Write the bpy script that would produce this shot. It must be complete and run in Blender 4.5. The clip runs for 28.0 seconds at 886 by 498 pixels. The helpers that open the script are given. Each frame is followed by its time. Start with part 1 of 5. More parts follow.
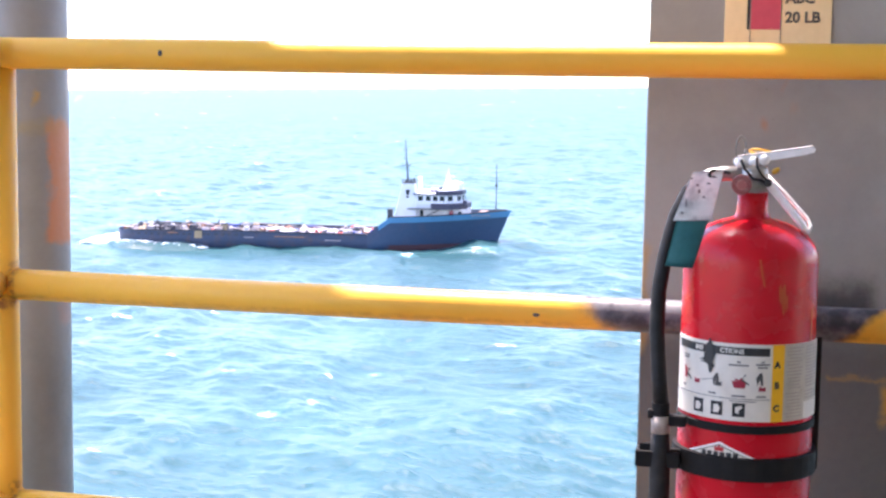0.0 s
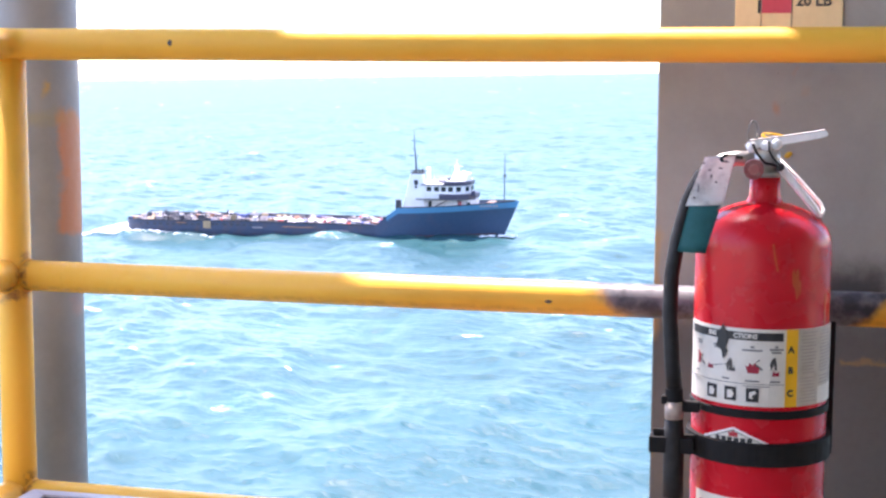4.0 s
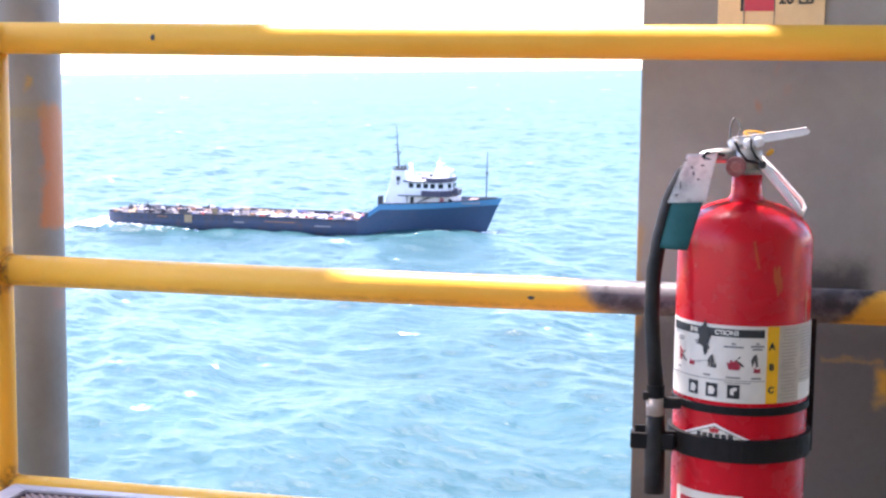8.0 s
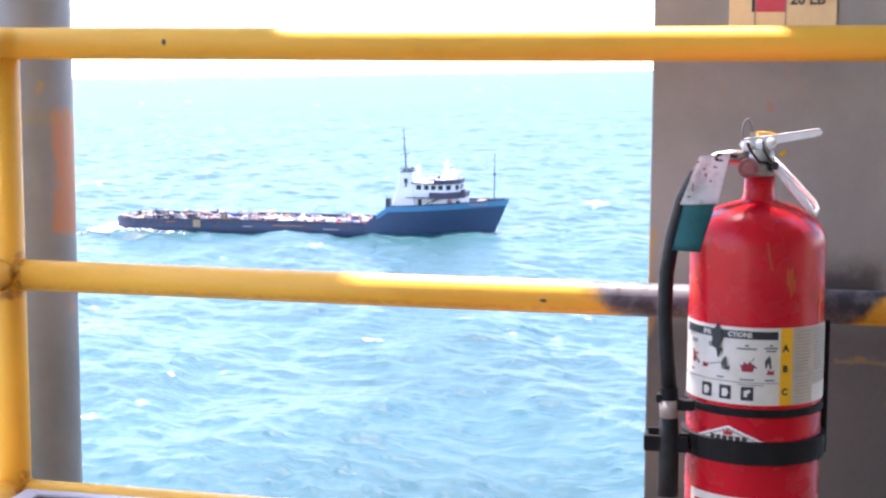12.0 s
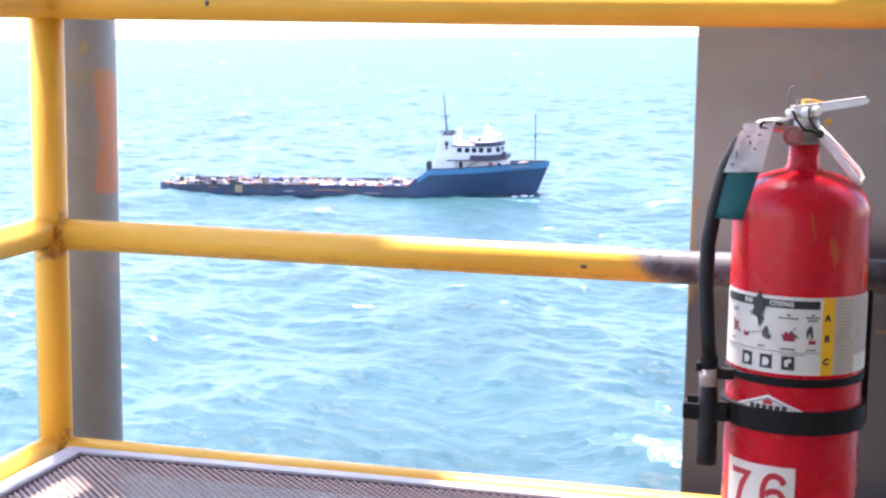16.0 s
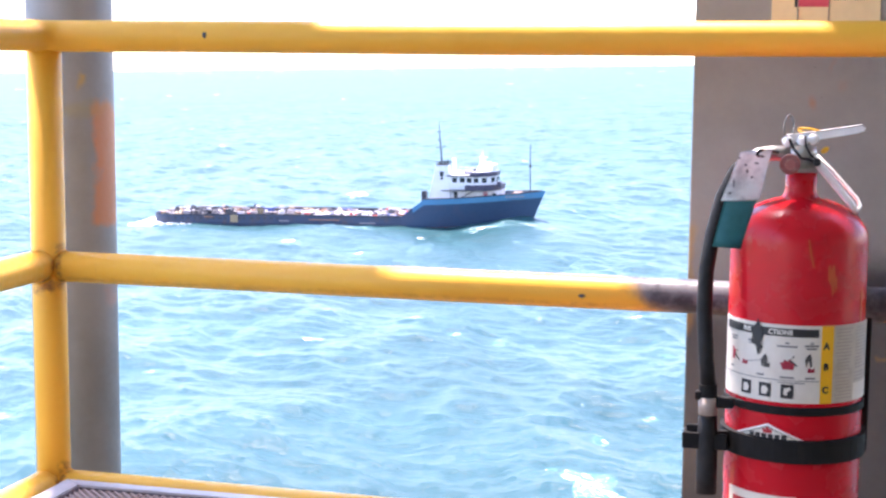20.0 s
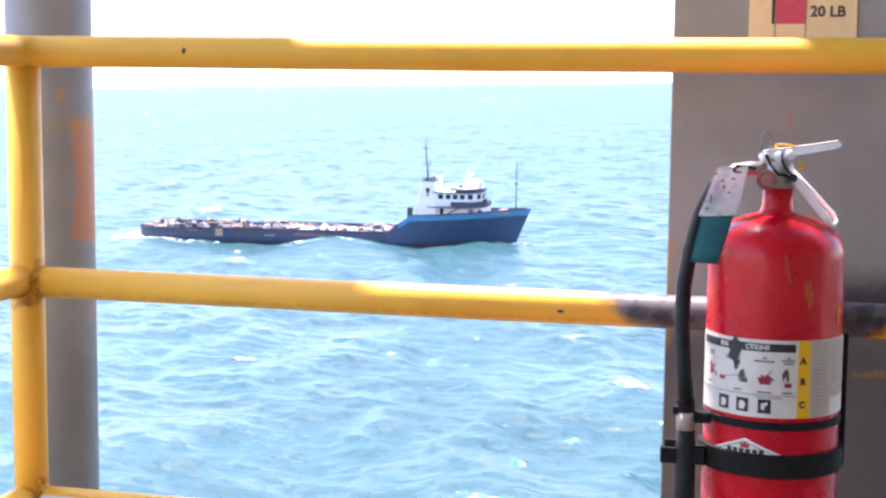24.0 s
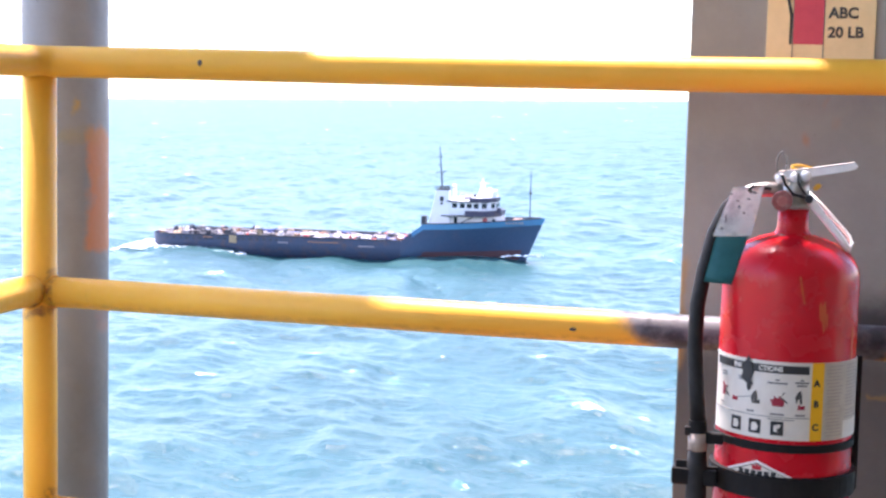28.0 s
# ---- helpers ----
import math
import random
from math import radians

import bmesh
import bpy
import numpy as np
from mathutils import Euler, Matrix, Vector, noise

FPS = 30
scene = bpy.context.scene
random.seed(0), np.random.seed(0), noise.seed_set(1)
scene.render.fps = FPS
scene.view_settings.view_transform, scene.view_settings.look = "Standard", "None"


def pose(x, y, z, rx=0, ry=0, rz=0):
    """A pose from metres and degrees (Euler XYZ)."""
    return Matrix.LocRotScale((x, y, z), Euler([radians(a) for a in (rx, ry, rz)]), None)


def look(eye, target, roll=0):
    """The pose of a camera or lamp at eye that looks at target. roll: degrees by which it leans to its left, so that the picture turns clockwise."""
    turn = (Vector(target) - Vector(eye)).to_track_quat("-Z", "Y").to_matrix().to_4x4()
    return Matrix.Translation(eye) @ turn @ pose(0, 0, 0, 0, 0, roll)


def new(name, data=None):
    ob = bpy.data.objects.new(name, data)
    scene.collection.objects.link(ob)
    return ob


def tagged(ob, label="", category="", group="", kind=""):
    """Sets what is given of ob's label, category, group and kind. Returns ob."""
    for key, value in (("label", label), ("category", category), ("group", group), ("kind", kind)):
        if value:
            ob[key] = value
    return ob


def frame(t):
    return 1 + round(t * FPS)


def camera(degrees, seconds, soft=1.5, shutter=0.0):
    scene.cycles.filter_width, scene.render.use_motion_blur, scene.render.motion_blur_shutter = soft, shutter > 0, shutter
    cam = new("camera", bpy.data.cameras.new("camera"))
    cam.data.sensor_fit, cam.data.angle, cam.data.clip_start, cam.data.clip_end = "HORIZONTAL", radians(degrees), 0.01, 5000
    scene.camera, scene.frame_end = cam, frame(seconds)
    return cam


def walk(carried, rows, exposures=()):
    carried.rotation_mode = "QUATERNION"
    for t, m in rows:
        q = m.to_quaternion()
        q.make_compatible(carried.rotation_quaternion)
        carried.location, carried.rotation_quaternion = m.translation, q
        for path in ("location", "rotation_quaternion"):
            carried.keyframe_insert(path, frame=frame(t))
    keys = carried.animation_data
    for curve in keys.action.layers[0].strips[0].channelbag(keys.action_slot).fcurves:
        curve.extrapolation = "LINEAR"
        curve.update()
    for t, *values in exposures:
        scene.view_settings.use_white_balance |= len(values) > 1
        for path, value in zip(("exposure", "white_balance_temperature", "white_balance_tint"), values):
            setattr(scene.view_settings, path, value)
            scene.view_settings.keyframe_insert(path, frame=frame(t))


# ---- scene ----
# Rail frame: x along the front rail, y out to sea, z up; the deck mesh lies near z = 0.06, the sea at SEA.
SEA = -21.9
cam = camera(33.57, 28.0, soft=2.5)
CAM_ROWS = [
    (0, 1.495, -2.590, 0.861, 13.11, -6.16, 0.87),
    (0.5, 1.497, -2.592, 0.861, 13.18, -6.65, 0.66),
    (1, 1.497, -2.593, 0.859, 12.76, -6.93, 0.50),
    (1.5, 1.492, -2.587, 0.860, 13.66, -6.79, 0.32),
    (2, 1.496, -2.592, 0.860, 13.33, -6.23, 0.51),
    (2.5, 1.495, -2.592, 0.860, 13.91, -7.02, 0.17),
    (3, 1.493, -2.591, 0.860, 13.24, -7.09, 0.12),
    (3.5, 1.493, -2.586, 0.860, 13.48, -6.68, 0.27),
    (5.5, 1.496, -2.590, 0.863, 13.60, -6.63, 0.36),
    (6, 1.493, -2.588, 0.862, 13.22, -6.69, 0.36),
    (6.5, 1.495, -2.587, 0.859, 13.19, -6.86, 0.32),
    (7, 1.496, -2.588, 0.861, 13.06, -6.97, 0.10),
    (7.5, 1.496, -2.590, 0.861, 13.54, -6.75, 0.41),
    (8, 1.494, -2.589, 0.861, 12.87, -6.81, 0.62),
    (8.5, 1.494, -2.588, 0.857, 12.89, -6.91, 0.58),
    (9, 1.493, -2.587, 0.861, 12.73, -7.07, 0.62),
    (9.5, 1.491, -2.581, 0.859, 12.39, -6.45, 0.84),
    (10, 1.486, -2.577, 0.864, 13.09, -6.53, 0.61),
    (10.5, 1.492, -2.587, 0.860, 12.80, -7.23, 0.40),
    (11, 1.493, -2.590, 0.861, 13.13, -7.26, 0.37),
    (11.5, 1.492, -2.588, 0.862, 13.32, -6.83, 0.22),
    (13.5, 1.486, -2.586, 0.862, 13.31, -6.71, 0.87),
    (14, 1.482, -2.585, 0.863, 14.02, -7.60, 1.56),
    (14.5, 1.489, -2.589, 0.861, 15.04, -7.83, 1.23),
    (15, 1.494, -2.589, 0.864, 14.64, -7.65, 1.27),
    (15.5, 1.493, -2.589, 0.861, 15.18, -7.70, 1.04),
    (16, 1.487, -2.585, 0.863, 14.79, -8.15, 0.81),
    (16.5, 1.489, -2.584, 0.859, 14.10, -8.13, 1.13),
    (17, 1.488, -2.582, 0.861, 14.05, -7.65, 1.44),
    (17.5, 1.488, -2.583, 0.861, 14.05, -8.06, 1.07),
    (18, 1.492, -2.585, 0.862, 13.91, -8.16, 0.82),
    (18.5, 1.500, -2.588, 0.860, 13.93, -7.34, 0.71),
    (19, 1.495, -2.585, 0.864, 14.33, -6.70, 1.07),
    (19.5, 1.486, -2.587, 0.862, 14.31, -7.05, 0.79),
    (20, 1.488, -2.584, 0.863, 14.75, -6.98, 0.50),
    (20.5, 1.491, -2.589, 0.862, 15.05, -6.68, 0.48),
    (21, 1.496, -2.592, 0.860, 15.05, -6.17, 0.55),
    (21.5, 1.492, -2.591, 0.861, 14.58, -6.23, 0.43),
    (22, 1.489, -2.587, 0.861, 14.53, -6.50, 0.32),
    (22.5, 1.494, -2.588, 0.860, 14.29, -6.24, 0.50),
    (24.5, 1.495, -2.586, 0.861, 14.06, -6.33, 0.60),
    (25, 1.493, -2.589, 0.860, 14.25, -6.36, 0.18),
    (25.5, 1.487, -2.585, 0.861, 12.89, -6.96, 0.61),
    (26, 1.491, -2.575, 0.863, 12.61, -6.62, 1.03),
    (26.5, 1.488, -2.581, 0.863, 12.74, -5.90, 1.03),
    (27, 1.493, -2.580, 0.861, 13.01, -6.00, 0.65),
    (27.5, 1.494, -2.581, 0.862, 13.80, -6.38, 0.79),
    (28, 1.493, -2.580, 0.862, 14.58, -5.74, 1.40),
]


def cam_pose(x, y, z, yaw, pitch, roll):
    a, b = radians(yaw), radians(pitch)
    ahead = Vector((-math.sin(a) * math.cos(b), math.cos(a) * math.cos(b), math.sin(b)))
    return look((x, y, z), Vector((x, y, z)) + ahead, roll)


walk(cam, [(r[0], cam_pose(*r[1:])) for r in CAM_ROWS], [(0, 2.48, 6710, 27), (18, 2.48, 6710, 27), (20.2, 2.48, 6710, 27), (21, 2.17, 6710, 27), (22, 2.37, 6710, 27), (25, 2.41, 6710, 27), (28, 2.41, 6710, 27)])

# ---- daylight ----
SUN_EL, SUN_AZ = radians(68), radians(-45)   # a high sun out at sea, 45 degrees to the left of the rail's normal
to_sun = Vector((math.sin(SUN_AZ) * math.cos(SUN_EL), math.cos(SUN_AZ) * math.cos(SUN_EL), math.sin(SUN_EL)))
world = bpy.data.worlds.new("sky")
scene.world = world
world.use_nodes = True
wn = world.node_tree
sky = wn.nodes.new("ShaderNodeTexSky")
sky.sky_type, sky.sun_disc = "NISHITA", False
sky.sun_elevation, sky.sun_rotation = SUN_EL, SUN_AZ
sky.air_density, sky.dust_density, sky.ozone_density = 1.0, 0.5, 1.0
back = wn.nodes["Background"]
back.inputs["Strength"].default_value = 0.15
wn.links.new(sky.outputs[0], back.inputs[0])
sun = new("sun", bpy.data.lights.new("sun", "SUN"))
sun.data.energy, sun.data.angle, sun.data.color = 3.0, radians(1.4), (1.0, 0.96, 0.90)
sun.matrix_world = look(to_sun * 50, (0, 0, 0))


# ---- materials ----
def mat(name):
    m = bpy.data.materials.new(name)
    m.use_nodes = True
    return m, m.node_tree, m.node_tree.nodes["Principled BSDF"]


def node(nt, kind, **inputs):
    n = nt.nodes.new(kind)
    for key, value in inputs.items():
        key = key.replace("_", " ")
        if hasattr(value, "is_output"):
            nt.links.new(value, n.inputs[key])
        else:
            n.inputs[key].default_value = value
    return n


def coords(nt):
    return nt.nodes.new("ShaderNodeTexCoord").outputs["Object"]


def noise_of(nt, scale, detail=4.0, rough=0.55, vec=None):
    n = node(nt, "ShaderNodeTexNoise", Scale=scale, Detail=detail, Roughness=rough)
    nt.links.new(vec or coords(nt), n.inputs["Vector"])
    return n.outputs["Fac"]


def ramp(nt, fac, a, b, lo=0.0, hi=1.0):
    n = node(nt, "ShaderNodeMapRange", Value=fac)
    n.interpolation_type = "SMOOTHSTEP"
    for key, v in (("From Min", a), ("From Max", b), ("To Min", lo), ("To Max", hi)):
        n.inputs[key].default_value = v
    return n.outputs[0]


def mathn(nt, op, a, b=0.0):
    n = nt.nodes.new("ShaderNodeMath")
    n.operation = op
    for k, v in enumerate((a, b)):
        if hasattr(v, "is_output"):
            nt.links.new(v, n.inputs[k])
        else:
            n.inputs[k].default_value = v
    return n.outputs[0]


def mix(nt, fac, a, b):
    n = nt.nodes.new("ShaderNodeMix")
    n.data_type = "RGBA"
    for k, v in ((0, fac), (6, a), (7, b)):
        if hasattr(v, "is_output"):
            nt.links.new(v, n.inputs[k])
        elif k:
            n.inputs[k].default_value = (*v, 1)
        else:
            n.inputs[k].default_value = v
    return n.outputs[2]


def bump(nt, bsdf, height, strength=0.2, distance=0.002):
    b = node(nt, "ShaderNodeBump", Strength=strength, Distance=distance, Height=height)
    nt.links.new(b.outputs[0], bsdf.inputs["Normal"])


def painted(name, base, rough=0.45, dirt=(0.12, 0.09, 0.06), amount=0.35, scale=6.0, metal=0.0, grain=60.0, relief=0.15, coat=0.0, gloss=0.5):
    """Paint or plain coating with two scales of staining and a fine uneven skin."""
    m, nt, b = mat(name)
    b.inputs["Specular IOR Level"].default_value = gloss
    big = ramp(nt, noise_of(nt, scale, 5, 0.6), 0.45, 0.8)
    fine = noise_of(nt, grain, 3, 0.5)
    tone = mix(nt, ramp(nt, fine, 0.3, 0.7, 0.0, 0.12), base, tuple(c * 0.6 for c in base))
    nt.links.new(mix(nt, mathn(nt, "MULTIPLY", big, amount), tone, dirt), b.inputs["Base Color"])
    nt.links.new(ramp(nt, fine, 0.3, 0.7, rough - 0.08, rough + 0.1), b.inputs["Roughness"])
    b.inputs["Metallic"].default_value = metal
    b.inputs["Coat Weight"].default_value = coat
    b.inputs["Coat Roughness"].default_value = 0.28
    bump(nt, b, fine, relief)
    return m


def axis_value(nt, axis):
    n = nt.nodes.new("ShaderNodeSeparateXYZ")
    nt.links.new(coords(nt), n.inputs[0])
    return n.outputs[axis]


def window_mask(nt, value, a, b, soft):
    up = ramp(nt, value, a - soft, a + soft)
    down = ramp(nt, value, b - soft, b + soft, 1.0, 0.0)
    return mathn(nt, "MULTIPLY", up, down)


PIPE, POST, BEND = 0.0302, 0.0330, 0.055
Z_TOP, Z_MID, Z_LOW = 0.920, 0.471, 0.029        # heights of the rails' axes
YELLOW = (0.90, 0.465, 0.055)


def rail_paint(name, bare=False):
    """Chipped yellow rail paint; bare: a stretch rubbed and sprayed over with grey."""
    m, nt, b = mat(name)
    fine, big = noise_of(nt, 70, 3), noise_of(nt, 5, 5, 0.65)
    tone = mix(nt, ramp(nt, big, 0.4, 0.75, 0.0, 0.5), YELLOW, (0.80, 0.36, 0.03))
    rust = ramp(nt, noise_of(nt, 16, 6, 0.7), 0.70, 0.76)
    col = mix(nt, rust, tone, (0.16, 0.06, 0.03))
    # rust bleeding from the corner's welds
    x, y, z = axis_value(nt, 0), axis_value(nt, 1), axis_value(nt, 2)
    near_mid = window_mask(nt, z, Z_MID - 0.040, Z_MID + 0.045, 0.012)
    stain = mathn(nt, "MAXIMUM", mathn(nt, "MULTIPLY", mathn(nt, "MULTIPLY", window_mask(nt, x, 0.028, 0.044, 0.006), near_mid), ramp(nt, y, -0.046, -0.036)),
                  mathn(nt, "MULTIPLY", window_mask(nt, y, -0.048, -0.022, 0.006), window_mask(nt, z, Z_MID - 0.052, Z_MID - 0.020, 0.008)))
    stain = mathn(nt, "MAXIMUM", stain, mathn(nt, "MULTIPLY", mathn(nt, "MULTIPLY", window_mask(nt, x, 0.026, 0.040, 0.005), window_mask(nt, z, Z_LOW - 0.01, Z_LOW + 0.05, 0.01)), ramp(nt, y, -0.046, -0.036)))
    seam = mathn(nt, "MULTIPLY", window_mask(nt, x, 0.117, 0.125, 0.004), window_mask(nt, z, Z_MID - 0.02, Z_MID + 0.006, 0.008))
    stain = mathn(nt, "MAXIMUM", stain, mathn(nt, "MULTIPLY", seam, 0.7))
    col = mix(nt, mathn(nt, "MULTIPLY", stain, ramp(nt, noise_of(nt, 55, 5, 0.7), 0.38, 0.62, 0.0, 0.80)), col, (0.24, 0.075, 0.04))
    if bare:
        x, z = axis_value(nt, 0), axis_value(nt, 2)
        wob = mathn(nt, "MULTIPLY", mathn(nt, "SUBTRACT", noise_of(nt, 14, 4, 0.6), 0.5), 0.10)
        lean = mathn(nt, "MULTIPLY", mathn(nt, "SUBTRACT", z, 0.475), -1.4)
        left = ramp(nt, mathn(nt, "ADD", x, mathn(nt, "ADD", wob, mathn(nt, "MULTIPLY", lean, -1.0))), 1.13, 1.20)
        right = ramp(nt, mathn(nt, "ADD", x, mathn(nt, "ADD", wob, lean)), 1.622, 1.655, 1.0, 0.0)
        grey = mathn(nt, "MULTIPLY", left, right)
        col = mix(nt, grey, col, mix(nt, ramp(nt, noise_of(nt, 30, 4), 0.35, 0.65), (0.17, 0.165, 0.175), (0.055, 0.054, 0.06)))
    nt.links.new(col, b.inputs["Base Color"])
    nt.links.new(ramp(nt, fine, 0.3, 0.7, 0.36, 0.54), b.inputs["Roughness"])
    b.inputs["Specular IOR Level"].default_value = 0.28
    bump(nt, b, noise_of(nt, 45, 4), 0.25, 0.002)
    return m


def column_paint(name, spots, base=(0.328, 0.328, 0.314)):
    """Grey deck-structure paint with primer showing through; spots: (x0, x1, z0, z1, soft, colour) patches of another
    colour.
    """
    m, nt, b = mat(name)
    fine = noise_of(nt, 80, 3)
    col = mix(nt, ramp(nt, noise_of(nt, 3.0, 6, 0.65), 0.35, 0.75), base, tuple(c * 0.76 for c in base))
    col = mix(nt, ramp(nt, noise_of(nt, 22, 4, 0.6), 0.735, 0.77, 0.0, 0.5), col, (0.42, 0.15, 0.07))
    col = mix(nt, ramp(nt, noise_of(nt, 48, 2, 0.5), 0.765, 0.785, 0.0, 0.7), col, (0.09, 0.08, 0.075))
    x, z = axis_value(nt, 0), axis_value(nt, 2)
    wob = mathn(nt, "MULTIPLY", mathn(nt, "SUBTRACT", noise_of(nt, 11, 5, 0.65), 0.5), 0.045)
    xs, zs = mathn(nt, "ADD", x, wob), mathn(nt, "ADD", z, mathn(nt, "MULTIPLY", wob, 2.0))
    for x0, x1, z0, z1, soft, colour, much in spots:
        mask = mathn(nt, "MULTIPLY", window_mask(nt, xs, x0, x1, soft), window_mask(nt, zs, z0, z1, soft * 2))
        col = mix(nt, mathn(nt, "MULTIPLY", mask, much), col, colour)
    nt.links.new(col, b.inputs["Base Color"])
    nt.links.new(ramp(nt, fine, 0.3, 0.7, 0.5, 0.7), b.inputs["Roughness"])
    bump(nt, b, noise_of(nt, 35, 5), 0.25, 0.003)
    return m


M_RAIL = rail_paint("rail_yellow")
M_RAIL_BARE = rail_paint("rail_yellow_rubbed_grey", True)
# left column: base colour warmed and darkened to cancel the blue skylight on it
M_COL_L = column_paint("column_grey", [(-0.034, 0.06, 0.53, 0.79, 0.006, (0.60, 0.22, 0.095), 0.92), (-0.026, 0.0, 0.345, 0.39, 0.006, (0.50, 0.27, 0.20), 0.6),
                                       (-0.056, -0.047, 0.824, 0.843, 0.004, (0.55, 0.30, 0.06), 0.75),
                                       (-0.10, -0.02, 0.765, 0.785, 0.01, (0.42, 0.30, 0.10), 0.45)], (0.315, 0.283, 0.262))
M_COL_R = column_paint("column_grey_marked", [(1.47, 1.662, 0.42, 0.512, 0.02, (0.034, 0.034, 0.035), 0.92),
                                             # darker grey from the middle rail down, on either side of the extinguisher
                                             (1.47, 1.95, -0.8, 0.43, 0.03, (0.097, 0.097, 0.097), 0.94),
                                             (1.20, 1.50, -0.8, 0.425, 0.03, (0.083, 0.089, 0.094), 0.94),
                                             (1.585, 1.70, 0.339, 0.345, 0.003, (0.50, 0.25, 0.04), 0.45),
                                             (1.684, 1.74, 0.258, 0.325, 0.010, (0.62, 0.33, 0.03), 0.85),
                                             (1.20, 1.243, 0.37, 0.57, 0.008, (0.50, 0.29, 0.07), 0.5),
                                             (1.445, 1.458, 0.797, 0.818, 0.006, (0.45, 0.18, 0.08), 0.55), (1.500, 1.515, 0.842, 0.850, 0.006, (0.45, 0.22, 0.10), 0.35), (1.478, 1.484, 0.866, 0.874, 0.004, (0.45, 0.20, 0.09), 0.35)])
M_DECK = painted("deck_grey", (0.05, 0.048, 0.05), 0.6, amount=0.5)
# cream for the unseen walls and ceiling, picked to bounce warm fill light
M_WALL = painted("fill_cream", (0.82, 0.71, 0.58), 0.6, amount=0.3, scale=2)
M_FRAME = painted("frame_grey", (0.52, 0.455, 0.435), 0.5, amount=0.25, scale=9)
M_MESH = painted("mesh_steel", (0.52, 0.38, 0.33), 0.5, (0.28, 0.15, 0.09), 0.5, 12, metal=0.2)
M_RED = painted("extinguisher_red", (0.61, 0.009, 0.019), 0.24, (0.46, 0.009, 0.016), 0.4, 5, grain=22, relief=0.0, gloss=0.30)
M_BLACK = painted("black_rubber", (0.018, 0.017, 0.017), 0.62, (0.03, 0.028, 0.027), 0.4, 20, gloss=0.3)
M_STRAP = painted("black_strap", (0.018, 0.017, 0.017), 0.6, (0.03, 0.028, 0.026), 0.4, 25, gloss=0.08)
M_LABEL = painted("label_white", (0.75, 0.70, 0.62), 0.45, (0.50, 0.40, 0.29), 0.4, 14)
M_LABEL_TAN = painted("label_tan", (0.52, 0.46, 0.37), 0.5, (0.34, 0.28, 0.21), 0.6, 40)
M_LABEL_YEL = painted("label_yellow", (0.95, 0.50, 0.010), 0.45, amount=0.15)
M_INK = painted("black_ink", (0.022, 0.021, 0.022), 0.5, (0.06, 0.06, 0.06), 0.3, 30)
M_INK_GREY = painted("grey_ink", (0.20, 0.19, 0.185), 0.55, amount=0.2)
M_INK_SOFT = painted("faded_black_ink", (0.075, 0.07, 0.065), 0.55, amount=0.2)
M_SCRAPE = painted("scraped_primer", (0.60, 0.085, 0.018), 0.45, (0.54, 0.015, 0.014), 1.0, 55)
M_INK_TAN = painted("worn_print", (0.42, 0.36, 0.31), 0.55, amount=0.2)
M_INK_RED = painted("red_ink", (0.50, 0.02, 0.03), 0.5, amount=0.15)
M_PIC_RED = painted("dark_red_ink", (0.36, 0.018, 0.04), 0.5, amount=0.15)
M_SILVER = painted("plated_steel", (0.95, 0.92, 0.91), 0.30, (0.45, 0.40, 0.37), 0.3, 30, metal=0.0, gloss=0.9)
M_VALVE = painted("valve_metal", (0.46, 0.445, 0.43), 0.40, (0.12, 0.11, 0.10), 0.5, 35, metal=0.7)
M_BRASS = painted("amber_seal", (0.70, 0.36, 0.02), 0.35, amount=0.15)
M_TAG = painted("tag_paper", (0.92, 0.92, 0.90), 0.6, (0.20, 0.20, 0.20), 0.95, 30)
def glow_through(m, colour, much):
    """Thin card lets light from behind through."""
    nt = m.node_tree
    t = node(nt, "ShaderNodeBsdfTranslucent", Color=mix(nt, 0.6, nt.nodes["Principled BSDF"].inputs["Base Color"].links[0].from_socket, colour))
    blend = nt.nodes.new("ShaderNodeMixShader")
    blend.inputs[0].default_value = much
    nt.links.new(nt.nodes["Principled BSDF"].outputs[0], blend.inputs[1])
    nt.links.new(t.outputs[0], blend.inputs[2])
    nt.links.new(blend.outputs[0], nt.nodes["Material Output"].inputs["Surface"])


M_TEAL = painted("teal_card", (0.03, 0.22, 0.24), 0.55, (0.03, 0.10, 0.11), 0.4, 15)
glow_through(M_TAG, (0.95, 0.95, 0.93), 0.5)
M_SIGN = painted("sign_cream", (0.84, 0.65, 0.37), 0.5, (0.62, 0.46, 0.22), 0.3, 8)
M_SIGN_RED = painted("sign_red", (0.62, 0.07, 0.11), 0.5, amount=0.15)
M_CLIP = painted("clip_grey", (0.43, 0.345, 0.295), 0.5, (0.20, 0.17, 0.15), 0.6, 60)


# ---- mesh helpers ----
def mesh_of(name, bm, material, smooth=False):
    me = bpy.data.meshes.new(name)
    bm.normal_update()
    bm.to_mesh(me)
    bm.free()
    me.materials.append(material)
    if smooth:
        me.polygons.foreach_set("use_smooth", [True] * len(me.polygons))
    return me


def part(name, bm, material, parent=None, label="", smooth=False):
    ob = new(name, mesh_of(name, bm, material, smooth))
    ob.parent = parent
    return tagged(ob, label)


def thing(name, place, label, category, group="", kind=""):
    ob = new(name)
    ob.empty_display_size = 0.1
    ob.location = place
    return tagged(ob, label, category, group, kind)


